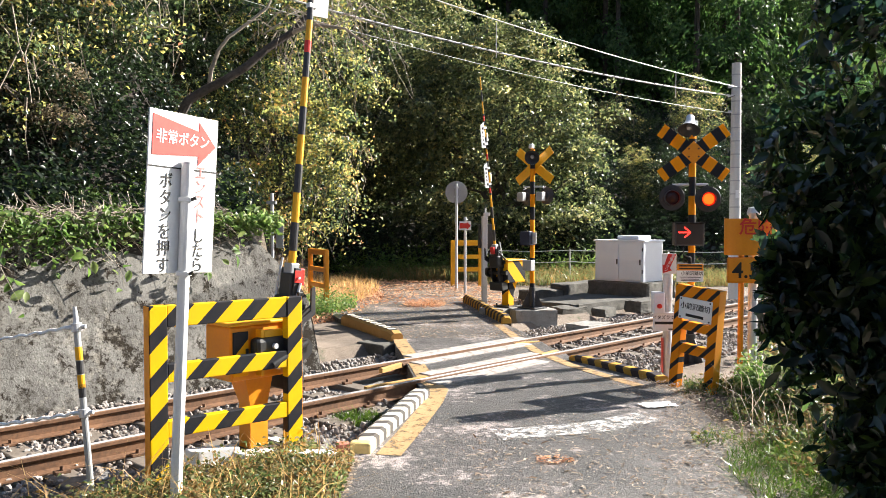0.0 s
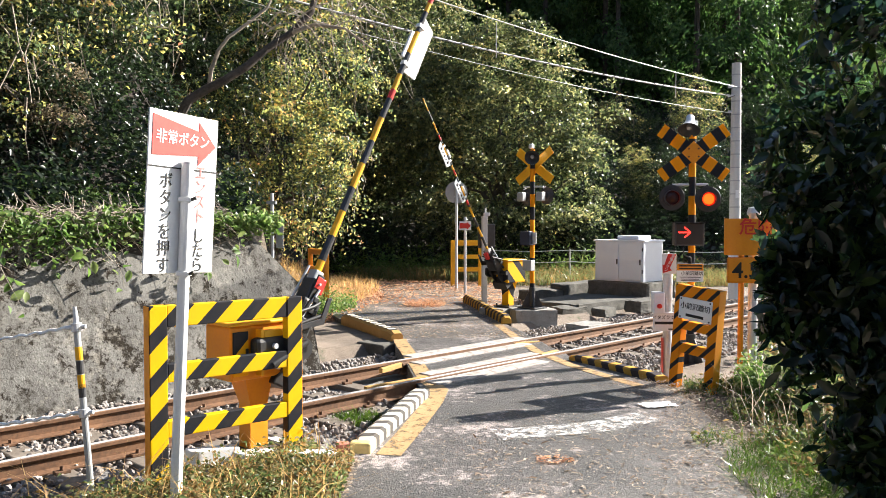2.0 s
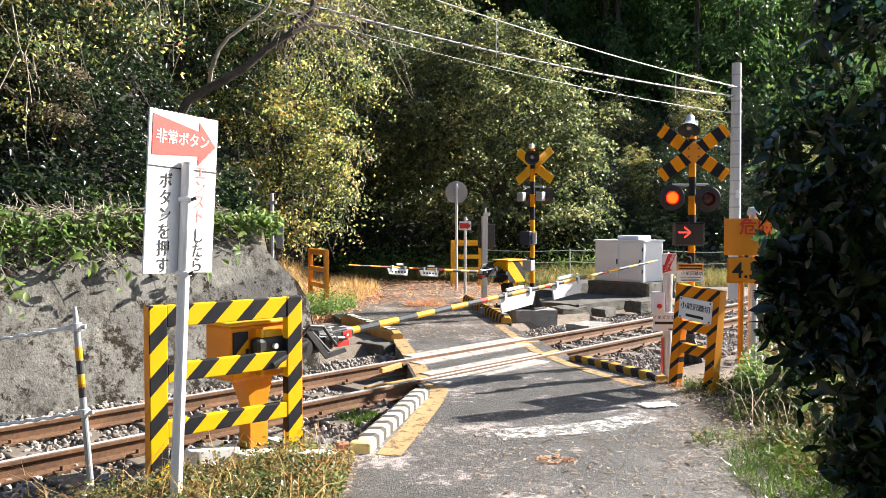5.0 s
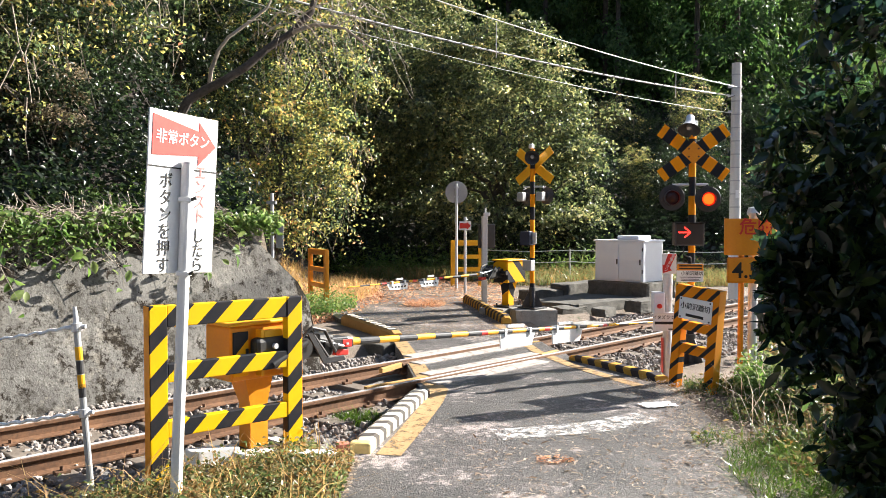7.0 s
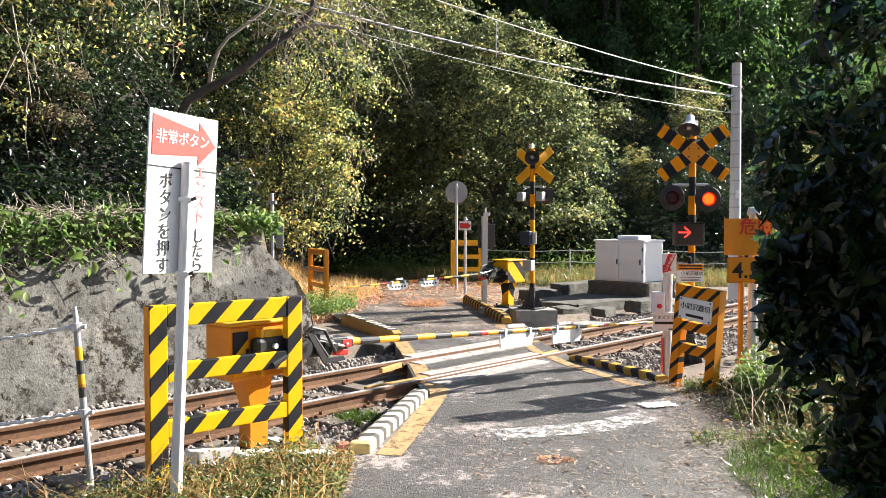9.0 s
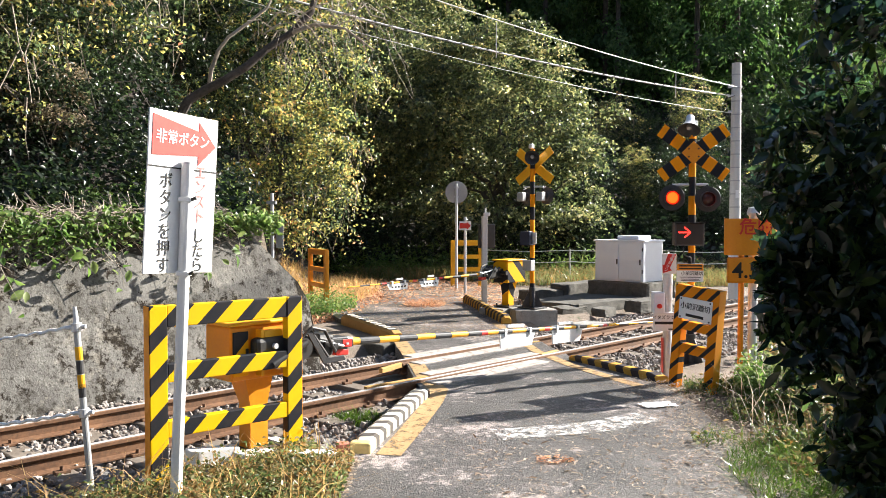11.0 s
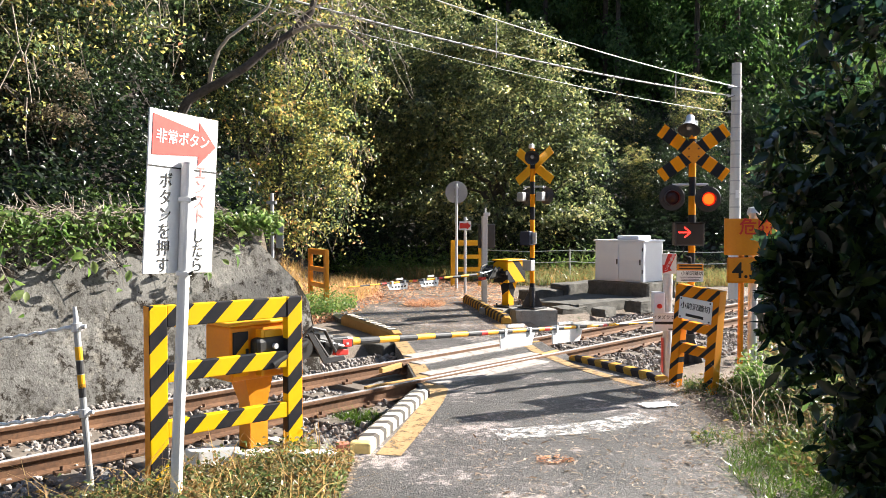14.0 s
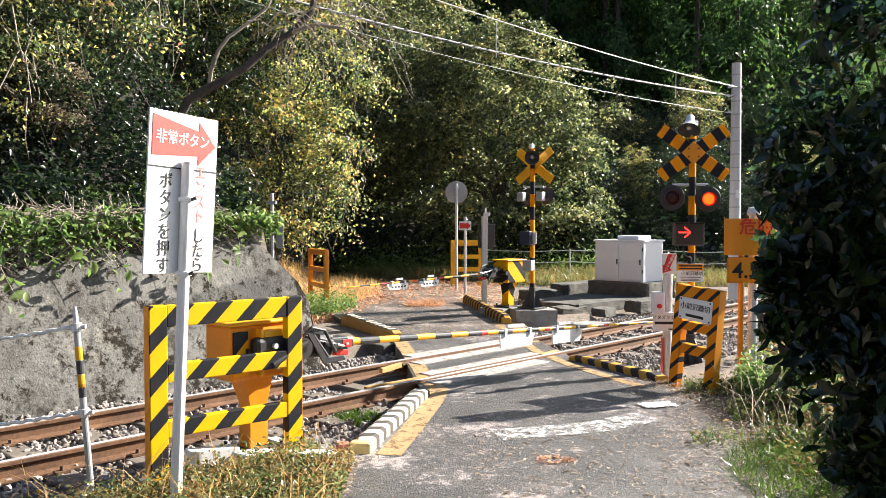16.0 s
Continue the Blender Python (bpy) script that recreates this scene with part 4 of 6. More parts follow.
def rough_box(x, y, z, seed, worn=0.02):
    """A cast block with chipped corners and uneven faces."""
    b = bmesh.new()
    bmesh.ops.create_cube(b, size=1, matrix=Matrix.LocRotScale((0, 0, z / 2), None, (x, y, z)))
    cuts = max(3, min(14, int(max(x, y) / 0.14)))
    bmesh.ops.subdivide_edges(b, edges=b.edges[:], cuts=cuts, use_grid_fill=True)
    for v in b.verts:
        n = noise.noise_vector(v.co * 2.6 + Vector((seed * 3.7, 0, 0))) + 0.6 * noise.noise_vector(v.co * 9 + Vector((0, seed * 2.1, 0)))
        rim = sum(abs(abs(c) - h) < 1e-4 for c, h in ((v.co.x, x / 2), (v.co.y, y / 2), (v.co.z - z / 2, z / 2)))
        pull = 1 - (0.05 * max(0.0, n.x + 0.25) if rim > 1 else 0.0)
        v.co = Vector((v.co.x * pull, v.co.y * pull, v.co.z * (pull if v.co.z > z * 0.6 else 1))) + n * worn * (1 if v.co.z > 0.02 else 0)
    return b


def concrete_block(m, x, y, z, label):
    broken = "broken" in label
    ob = tagged(part("concrete_block", rough_box(x, y, z, m.translation.x, 0.035 if broken else 0.014), M["slab"] if x > 1 or broken else M["white"] if "white" in label else M["concrete"]), label, "concrete block", "concrete footings")
    ob.matrix_world = m
    return ob


def wire(name, p, q, sag, r, mat, label):
    p, q = Vector(p), Vector(q)
    pts = [p.lerp(q, t) - Vector((0, 0, 4 * sag * t * (1 - t))) for t in np.linspace(0, 1, 30)]
    ob = tagged(part(name, tube(pts, r, 6), mat), label, "cable", "overhead cables")
    if "spiral" in label:
        turns = [p.lerp(q, t) - Vector((0, 0, 4 * sag * t * (1 - t))) + Vector((0, math.cos(t * 260), math.sin(t * 260))) * r * 1.15 for t in np.linspace(0, 1, 420)]
        part("wrapping", tube(turns, r * 0.55, 4), M["wire_dark"], ob, "dark wrapped binding wire")
    return ob


def utility_pole():
    th = thing("utility_pole", pose(7.12, 20, -0.1), "pale concrete utility pole with steel bands", "utility pole")
    part("pole", rod((0, 0, 0), (0, 0, 5.72), 0.145, 0.11, 24), M["polecon"], th)
    for z in np.arange(1.9, 5.6, 0.32):
        part("step_band", rod((0, 0, z), (0, 0, z + 0.03), 0.15 - 0.006 * z, seg=24), M["grey"], th)
    part("number_plate", box(-0.04, 0.04, -0.14, -0.132, 2.45, 2.65, 0.002), M["white"], th)
    for z in (5.15, 4.93, 4.55):
        part("insulator", rod((-0.2, 0, z), (0.14, 0, z), 0.03), M["galv"], th)
    wire("overhead_wire", (7.23, 20, 5.03), (-1.24, 12.5, 5.52), 0.12, 0.009, M["wire"], "thin pale overhead wire")
    wire("overhead_cable", (7.16, 20, 4.82), (-3.5, 13.2, 5.63), 0.2, 0.017, M["wire"], "pale spiral-wrapped overhead cable")
    wire("overhead_wire", (7.16, 20, 4.4), (-3.31, 13.2, 5.36), 0.2, 0.006, M["wire"], "thin grey overhead wire")
    for p, h in (((0.93, 14.42, 5.27), 0.62), ((5.12, 18.13, 5.06), 0.55)):
        tagged(part("cable_hanger", rod((p[0], p[1], p[2] - h), p, 0.008, seg=6), M["wire"]), "thin hanger joining two overhead wires", "cable hanger", "cable hangers")
    for k in range(3):
        wire("overhead_cable", (5.45 + 0.13 * k, 14, 6.1), (8.2 + 0.16 * k, 18.0, 6.55 - 0.05 * k), 0.03, 0.02, M["wire"], "pale overhead cable in a bundle")


def rope_post():
    th = thing("rope_post", pose(-2.24, 5.2, -0.15, 0, -4.3, 0), "grey steel post with yellow and black reflective band", "post")
    part("post", rod((0, 0, 0), (0, 0, 1.28), 0.021), M["grey"], th)
    part("cap", rod((0, 0, 1.28), (0, 0, 1.4), 0.021, 0.012), M["galv"], th)
    for i, (z, mat) in enumerate(((0.82, "black"), (0.88, "yellow"), (0.97, "black"), (1.06, "yellow"))):
        part("reflective_band", rod((0, 0, z), (0, 0, z + 0.085), 0.023), M[mat], th)
    for z in (0.72, 1.27):
        c = bmesh.new()
        rod((0, 0, z - 0.025), (0, 0, z + 0.025), 0.034, bm=c)
        rod((-0.07, 0, z), (0.06, 0, z), 0.014, bm=c)
        part("rope_clamp", c, M["galv"], th)
        p0, p1 = Vector((-0.05, 0, z)), Vector((-2.4, 0.35, z - 0.05))
        pts = [p0.lerp(p1, t) - Vector((0, 0, 0.1 * t * (1 - t) * 4 * 0.6)) for t in np.linspace(0, 1, 90)]
        pts = [p + Vector((0, 0.006 * math.cos(i * 1.6), 0.006 * math.sin(i * 1.6))) for i, p in enumerate(pts)]
        part("rope", tube(pts, 0.012, 6), M["rope"], th, "white twisted rope")


def far_rope_fence():
    for x, y in ((1.3, 25.5), (3.9, 25.2), (6.6, 24.8), (9.2, 24.4)):
        th = thing("fence_post", pose(x, y, -0.05), "thin grey wire fence post in grass", "fence post", "fence posts")
        part("post", rod((0, 0, 0), (0, 0, 1.0), 0.03, seg=8), M["grey"], th)
        if x < 9:
            for z in (0.95, 0.6):
                part("fence_wire", tube([(0, 0, z), (1.3, -0.17, z - 0.05), (2.65, -0.37, z)], 0.012, 5), M["wire"], th, "pale fence wire")


build_ground()
build_road()
build_railway()
build_wall()
near_kerb = kerb((-0.64, 6.35), (-0.22, 8.42), M["kerb_near"], "white and black striped concrete kerb with a yellow end", 0.17, 0.085)
end = part("kerb_end", box(-0.05, 0.06, -0.09, 0.09, -0.05, 0.07, 0.02), M["cream"], near_kerb, "yellow painted end block")
kerb((-0.7, 12.45), (-1.76, 14.85), M["ochre"], "yellow concrete kerb with a striped top", 0.19, 0.12, M["kerb_near"])
kerb((1.12, 14.3), (0.52, 18.4), M["kerb_yellow"], "yellow and black striped concrete kerb", 0.16)
kerb((1.72, 10.65), (2.48, 9.2), M["kerb_yellow"], "yellow and black striped concrete kerb", 0.18, 0.065)
guard_fence(pose(-2.02, 5.61, -0.03, 0, 0, 40.9), 1.21, 1.235, M["hazard"], "yellow and black striped steel guard fence in weeds", [(1.08, 1.233), (0.69, 0.82), (0.3, 0.42)], sides=M["orange"])
fence_right = guard_fence(pose(2.52, 9.12, -0.06, 0, 0, -55) @ pose(0, 0, 0, 0, 5, 0), 0.57, 1.17, M["hazard_r"], "orange and black striped guard fence with a name plate", [(0.98, 1.168), (0.68, 0.78), (0.42, 0.53)], 0.11, 0.1, sides=M["orange"])
name_plate(fence_right)
guard_fence(pose(-2.99, 18.1, 0.1, 0, 0, -64), 1.25, 1.1, M["orange"], "plain orange guard fence in tall grass", [(0.98, 1.098), (0.62, 0.72), (0.28, 0.38)], 0.13)
guard_fence(pose(0.23, 23.2, 0.0, 0, 0, 12), 0.95, 1.25, M["yellow"], "plain yellow guard fence beside the far road", [(1.1, 1.248), (0.72, 0.84), (0.36, 0.48)], 0.14)
near_barrier, near_arm = barrier(pose(-1.29, 6.7, -0.03, 0, 0, 46.4), 0.8, 6.1, 0.235, [(2.75, 3.34), (3.69, 4.28)], "orange barrier machine with a long swinging arm", coat="orange")
far_barrier, far_arm = barrier(pose(1.05, 15.8, 0.12, 0, 0, 226.4), 0.68, 3.73, 0.215, [(1.64, 2.1), (2.4, 2.86)], "striped barrier machine on a concrete block across the track", 0.026, 0.8, drop=0.12)
near_signal, near_lenses = warning_signal(pose(3.29, 10.84, -0.12, 0, 0, -6) @ Matrix.Scale(1.04, 4), "orange and black crossing signal with two red lamps")
direction_box(near_signal)
far_signal, _ = warning_signal(pose(1.69, 15.5, 0.14, 0, 0, 138), "orange and black crossing signal seen from behind", False)
part("control_box", box(-0.06, 0.16, 0.05, 0.18, 1.2, 1.46, 0.01), M["navy"], far_signal, "dark blue junction box")
part("back_plate", box(-0.14, -0.055, 0.06, 0.08, 1.22, 1.44, 0.003), M["galv"], far_signal, "pale steel plate")
part("control_box", box(-0.1, 0.1, 0.05, 0.18, 0.72, 0.92, 0.01), M["grey"], far_signal)
concrete_block(pose(1.7, 15.5, -0.27, 0, 0, 10), 0.8, 0.6, 0.41, "grey concrete footing under the crossing signal")
concrete_block(pose(1.2, 16.0, -0.27, 0, 0, 46.4), 0.8, 0.6, 0.38, "grey concrete footing under the barrier machine")
concrete_block(pose(-1.45, 6.55, -0.2, 0, 0, 42), 0.55, 0.5, 0.17, "white-edged concrete footing under the barrier machine")
concrete_block(pose(3.05, 18.0, -0.15, 0, 0, 46.4), 2.4, 1.5, 0.24, "low concrete platform slab beside the track")
concrete_block(pose(3.5, 20.3, -0.15, 0, 0, 46.4), 2.2, 0.5, 0.45, "low concrete kerb wall behind the platform")
concrete_block(pose(2.6, 14.6, -0.25, 0, 0, 46.4), 0.7, 0.5, 0.22, "pale concrete cover slab in the ballast")
for x, y, a, w, d, h in ((2.55, 16.6, 40, 0.7, 0.35, 0.2), (3.3, 16.75, 52, 0.5, 0.3, 0.17), (4.3, 17.6, 46, 0.8, 0.4, 0.26), (2.3, 19.3, 30, 1.0, 0.4, 0.34)):
    concrete_block(pose(x, y, -0.15, 2, 1, a), w, d, h, "broken mossy concrete block beside the track")
for x, y, a in ((-1.78, 6.25, 38), (-1.42, 6.2, 50), (-0.98, 6.15, 12)):
    kb = tagged(part("boundary_stone", box(-0.2, 0.2, -0.06, 0.06, 0, 0.13, 0.012), M["white"]), "white-painted concrete stone lying in weeds", "stone", "white stones beside the fence")
    kb.matrix_world = pose(x, y, -0.08, 0, 4, a)
mp = thing("marker_post", pose(-2.5, 12.0, 1.2), "small grey steel marker post behind the wall", "post")
part("post", rod((0, 0, 0), (0, 0, 1.0), 0.025), M["galv"], mp)
part("cross_piece", box(-0.08, 0.06, -0.03, 0.03, 0.84, 0.89, 0.005), M["grey"], mp)
part("plate", box(0.06, 0.16, -0.01, 0.01, 0.2, 0.62, 0.004), M["grey"], mp)
sheet = bmesh.new()
bmesh.ops.create_grid(sheet, x_segments=14, y_segments=8, size=0.5)
for v in sheet.verts:
    v.co = Vector((v.co.x * 0.34 * (1 + 0.3 * noise.noise((v.co.y * 5, 1, 2))), v.co.y * 0.2, 0.009 + 0.012 * noise.noise((v.co.x * 6, v.co.y * 6, 0))))
bmesh.ops.solidify(sheet, geom=sheet.faces[:], thickness=0.002)
tagged(part("plastic_sheet", sheet, M["cabinet"]), "crumpled pale plastic sheet lying on the road", "litter").matrix_world = pose(2.1, 7.95, -0.005, 0, 0, 15)
emergency_sign()
button_post()
height_sign()
cabinet()
far_signs()
utility_pole()
rope_post()
far_rope_fence()
bk = tagged(part("brick", box(-0.05, 0.05, -0.05, 0.05, 0, 0.09, 0.006), M["brick"]), "red brick lying at the kerb end", "brick")
bk.matrix_world = pose(-0.78, 6.35, -0.03, 0, 0, 20)


# ---- plants ----
def mesh_of(name, co, fa, mat):
    me = bpy.data.meshes.new(name)
    me.vertices.add(len(co))
    me.vertices.foreach_set("co", co.astype(np.float32).ravel())
    me.loops.add(len(fa) * 3)
    me.loops.foreach_set("vertex_index", fa.astype(np.int32).ravel())
    me.polygons.add(len(fa))
    me.polygons.foreach_set("loop_start", (np.arange(len(fa)) * 3).astype(np.int32))
    me.update(calc_edges=True)
    me.materials.append(mat)
    return me


def leaf_mesh(name, pos, nrm, size, mat, rng, long=1.6, fold=0.25, droop=0.3, oval=False, fine=False):
    """Many folded leaves as one mesh: four corners each, creased along the middle."""
    n = len(pos)
    nrm = nrm / np.maximum(np.linalg.norm(nrm, axis=1, keepdims=True), 1e-6)
    t = rng.normal(size=(n, 3)) - np.array([0, 0, droop])
    t -= (t * nrm).sum(1, keepdims=True) * nrm
    t /= np.maximum(np.linalg.norm(t, axis=1, keepdims=True), 1e-6)
    b = np.cross(nrm, t)
    sz = (size * rng.uniform(0.6, 1.35, n))[:, None]
    if fine:
        # midrib and two curved halves, with a pointed tip
        l = sz * long
        st = ((-0.3, 0.3), (-0.06, 0.45), (0.18, 0.4), (0.37, 0.2))
        rows = [pos - t * l * 0.5]
        for u, w in st:
            sag = nrm * l * (-0.5 * (u + 0.5) ** 2 * 0.35)
            mid = pos + t * l * u + sag
            rows += [mid + b * sz * w + nrm * sz * fold * w * 2, mid, mid - b * sz * w + nrm * sz * fold * w * 2]
        rows.append(pos + t * l * 0.54 - nrm * l * 0.18)
        co = np.stack(rows, 1).reshape(-1, 3)
        tri = [(0, 1, 2), (0, 2, 3)]
        for k in range(3):
            a = 1 + 3 * k
            tri += [(a, a + 3, a + 1), (a + 1, a + 3, a + 4), (a + 1, a + 4, a + 2), (a + 2, a + 4, a + 5)]
        tri += [(10, 13, 11), (11, 13, 12)]
        fa = (np.arange(n)[:, None, None] * 14 + np.array(tri)[None]).reshape(-1, 3)
        me = mesh_of(name, co, fa, mat)
        me.polygons.foreach_set("use_smooth", [True] * len(me.polygons))
        return me
    if oval:
        l = sz * long
        mid = pos - nrm * sz * 0.05
        co = np.stack([pos - t * l * 0.5, pos - t * l * 0.2 + b * sz * 0.42 + nrm * sz * fold, pos + t * l * 0.18 + b * sz * 0.4 + nrm * sz * fold, pos + t * l * 0.5 - nrm * sz * 0.2,
                       pos + t * l * 0.18 - b * sz * 0.4 + nrm * sz * fold, pos - t * l * 0.2 - b * sz * 0.42 + nrm * sz * fold], 1).reshape(-1, 3)
        idx = np.arange(n)[:, None] * 6
        fa = np.concatenate([idx + np.array([0, 1, 2]), idx + np.array([0, 2, 3]), idx + np.array([0, 3, 4]), idx + np.array([0, 4, 5])], 1).reshape(-1, 3)
        return mesh_of(name, co, fa, mat)
    a0 = pos - t * sz * long * 0.5
    a1 = pos + t * sz * long * 0.5 - nrm * sz * 0.15
    s0 = pos + b * sz * 0.5 + nrm * sz * fold
    s1 = pos - b * sz * 0.5 + nrm * sz * fold
    co = np.stack([a0, s0, a1, s1], 1).reshape(-1, 3)
    idx = np.arange(n)[:, None] * 4
    fa = np.concatenate([idx + np.array([0, 1, 2]), idx + np.array([0, 2, 3])], 1).reshape(-1, 3)
    return mesh_of(name, co, fa, mat)


def clumps(rng, blobs, n, spray=0.35):
    """Leaf places gathered in flat sprays of uneven size round several ellipsoids, with gaps between."""
    vol = np.array([(r[0] * r[1] * r[2]) ** (2 / 3) for c, r in blobs])
    pos, nrm = [], []
    for (c, r), share in zip(blobs, vol / vol.sum()):
        k = int(n * share)
        m = max(5, int(3.3 * r[0] * r[2] / spray ** 1.5))
        d = rng.normal(size=(m, 3))
        d /= np.linalg.norm(d, axis=1, keepdims=True)
        ctr = np.array(c) + d * np.array(r) * rng.uniform(0.6, 1.25, (m, 1))
        rad = spray * rng.uniform(0.5, 1.5, m)
        pick = rng.choice(m, k, p=rad ** 2 / (rad ** 2).sum())
        off = rng.normal(size=(k, 3)) * rad[pick][:, None] * np.array([0.85, 0.85, 0.2])
        flat = np.linalg.norm(off[:, :2], axis=1)
        off[:, 2] -= 0.35 * flat ** 2 / rad[pick]
        pos.append(ctr[pick] + off)
        nrm.append(d[pick] * 0.4 + rng.normal(size=(k, 3)) * 0.75 + np.array([0, 0, 0.6]))
    return np.concatenate(pos), np.concatenate(nrm)


def limbs(rng, base, tips, r, mat_name="bark", parent=None, wobble=0.25):
    """A tapered trunk that forks into limbs towards the given tips."""
    base = Vector(base)
    top = sum((Vector(t) for t in tips), Vector()) / len(tips)
    fork = base.lerp(top, 0.45)
    pts = [base.lerp(fork, k / 6) + Vector(rng.normal(size=3)) * wobble * 0.3 * (k > 0) for k in range(7)]
    part("trunk", tube(pts, r, 9, r * 0.7), M[mat_name], parent)
    for t in tips:
        t = Vector(t)
        q = [pts[-1].lerp(t, k / 6) + Vector(rng.normal(size=3)) * wobble * (0 < k < 6) for k in range(7)]
        part("limb", tube(q, r * 0.55, 7, r * 0.1), M[mat_name], parent)


def tree(name, m, label, category, blobs, n, leaf, mat, seed, group, trunk_r=0.13, spray=0.3, twigs=0):
    rng = np.random.default_rng(seed)
    th = thing(name, m, label, category, group)
    limbs(rng, (0, 0, -0.6), [c for c, r in blobs][:7], trunk_r, parent=th)
    pos, nrm = clumps(rng, blobs, n, spray)
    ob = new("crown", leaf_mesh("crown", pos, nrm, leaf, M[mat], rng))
    ob.parent = th
    if twigs:
        b = bmesh.new()
        for i in range(twigs):
            p = Vector(pos[rng.integers(len(pos))])
            q = p + Vector((rng.normal() * 0.3, rng.normal() * 0.3, -rng.uniform(0.3, 1.2)))
            join(b, tube([p, p.lerp(q, 0.5) + Vector(rng.normal(size=3)) * 0.12, q], 0.012, 4, 0.005))
        tagged(part("twig_tangle", b, M["twig"], th, "pale hanging twigs"), kind="stuff")
    return th


def cedar(m, seed, height, group):
    rng = np.random.default_rng(seed)
    th = thing("cedar", m, "tall dark green cedar on the hillside", "tree", group)
    part("trunk", tube([(0, 0, -0.8), (0.05, 0, height * 0.5), (0, 0, height)], 0.22, 8, 0.03), M["bark"], th)
    n = 5600
    k = n // 32
    z = rng.uniform(0.08, 1.0, k)
    a = rng.uniform(0, 6.28, k)
    r = (1 - z) ** 0.75 * height * 0.17 * rng.uniform(0.55, 1.1, k) + 0.25
    ctr = np.stack([r * np.cos(a), r * np.sin(a), z * height - 0.25 * r], 1)
    pick = rng.integers(0, k, n)
    pos = ctr[pick] + rng.normal(size=(n, 3)) * np.array([0.36, 0.36, 0.3])
    nrm = np.stack([np.cos(a[pick]), np.sin(a[pick]), np.full(n, 0.5)], 1) + rng.normal(size=(n, 3)) * 0.5
    ob = new("crown", leaf_mesh("crown", pos, nrm, 0.145, M["leaf_cedar"], rng, long=2.2, droop=0.8))
    ob.parent = th
    return th


def on_ground(x, y, dz=0.0):
    return (x, y, ground_height(x, y) + dz)


def build_woods():
    rng = np.random.default_rng(11)
    # cedars on the mountain
    kinds = [cedar(pose(*on_ground(9, 46)), 21 + k, h, "cedars on the hillside") for k, h in enumerate((15, 18, 21))]
    kinds[1].matrix_world = pose(*on_ground(13.5, 44))
    kinds[2].matrix_world = pose(*on_ground(16.5, 50))
    for y in np.arange(46, 75, 5.5):
        for u in np.arange(-0.62, 0.6, 0.062 * (60 / (y + 14)) ** 0.5):
            x = u * y + rng.uniform(-1.5, 1.5)
            if u < (-0.1 if y < 60 else -0.2):
                continue
            if x > 0.6 * y:
                continue
            low = 0.6 if y < 56 and x > 0.4 * y else 1.0
            copy_thing(kinds[int(rng.integers(3))], pose(*on_ground(x, y + rng.uniform(-2, 2), -0.5), 0, 0, rng.uniform(0, 360)) @ Matrix.Scale(low * rng.uniform(0.8, 1.2), 4))
    for u in np.arange(0.3, 0.62, 0.045):
        copy_thing(kinds[int(rng.integers(3))], pose(*on_ground(u * 70, 70 + rng.uniform(-2, 2), -0.5), 0, 0, rng.uniform(0, 360)) @ Matrix.Scale(1.15, 4))
    # the rounded tree behind the far road and its neighbours
    g = "trees behind the crossing"
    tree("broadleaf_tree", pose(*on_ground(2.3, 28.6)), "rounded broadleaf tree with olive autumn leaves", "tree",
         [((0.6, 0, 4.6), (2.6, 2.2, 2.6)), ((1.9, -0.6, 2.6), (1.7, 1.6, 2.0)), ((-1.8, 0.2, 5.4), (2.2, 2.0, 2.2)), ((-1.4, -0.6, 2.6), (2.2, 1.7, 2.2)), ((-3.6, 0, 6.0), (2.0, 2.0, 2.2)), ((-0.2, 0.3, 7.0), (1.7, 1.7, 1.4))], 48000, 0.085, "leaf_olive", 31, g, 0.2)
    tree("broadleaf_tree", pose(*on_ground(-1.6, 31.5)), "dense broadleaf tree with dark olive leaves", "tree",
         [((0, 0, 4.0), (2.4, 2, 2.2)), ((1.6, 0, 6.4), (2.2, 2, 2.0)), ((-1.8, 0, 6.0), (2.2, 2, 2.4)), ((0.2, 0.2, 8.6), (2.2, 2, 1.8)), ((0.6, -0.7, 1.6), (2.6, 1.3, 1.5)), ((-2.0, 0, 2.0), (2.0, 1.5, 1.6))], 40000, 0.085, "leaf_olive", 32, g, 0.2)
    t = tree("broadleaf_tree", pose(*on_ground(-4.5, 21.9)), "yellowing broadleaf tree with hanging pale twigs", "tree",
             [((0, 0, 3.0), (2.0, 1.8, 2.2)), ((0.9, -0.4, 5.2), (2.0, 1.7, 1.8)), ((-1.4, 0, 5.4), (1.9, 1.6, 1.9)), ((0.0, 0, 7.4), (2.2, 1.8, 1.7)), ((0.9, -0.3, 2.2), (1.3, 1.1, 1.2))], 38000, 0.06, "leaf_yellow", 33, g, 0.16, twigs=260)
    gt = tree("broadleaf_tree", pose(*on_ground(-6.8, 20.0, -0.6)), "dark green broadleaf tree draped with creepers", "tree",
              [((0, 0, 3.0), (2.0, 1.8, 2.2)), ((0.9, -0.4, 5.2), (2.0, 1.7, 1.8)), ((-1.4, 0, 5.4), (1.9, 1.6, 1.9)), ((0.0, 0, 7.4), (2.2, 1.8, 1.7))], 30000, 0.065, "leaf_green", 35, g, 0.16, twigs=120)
    copy_thing(gt, pose(*on_ground(-8.5, 25.5), 0, 0, 220) @ Matrix.Scale(1.2, 4))
    for x, y, s, a in ((7.6, 32, 0.3, 40), (-3.5, 36, 1.2, 90)):
        copy_thing(t, pose(*on_ground(x, y), 0, 0, a) @ Matrix.Scale(s, 4))
    # shrubs on the bank above the retaining wall
    g = "shrubs on the bank"
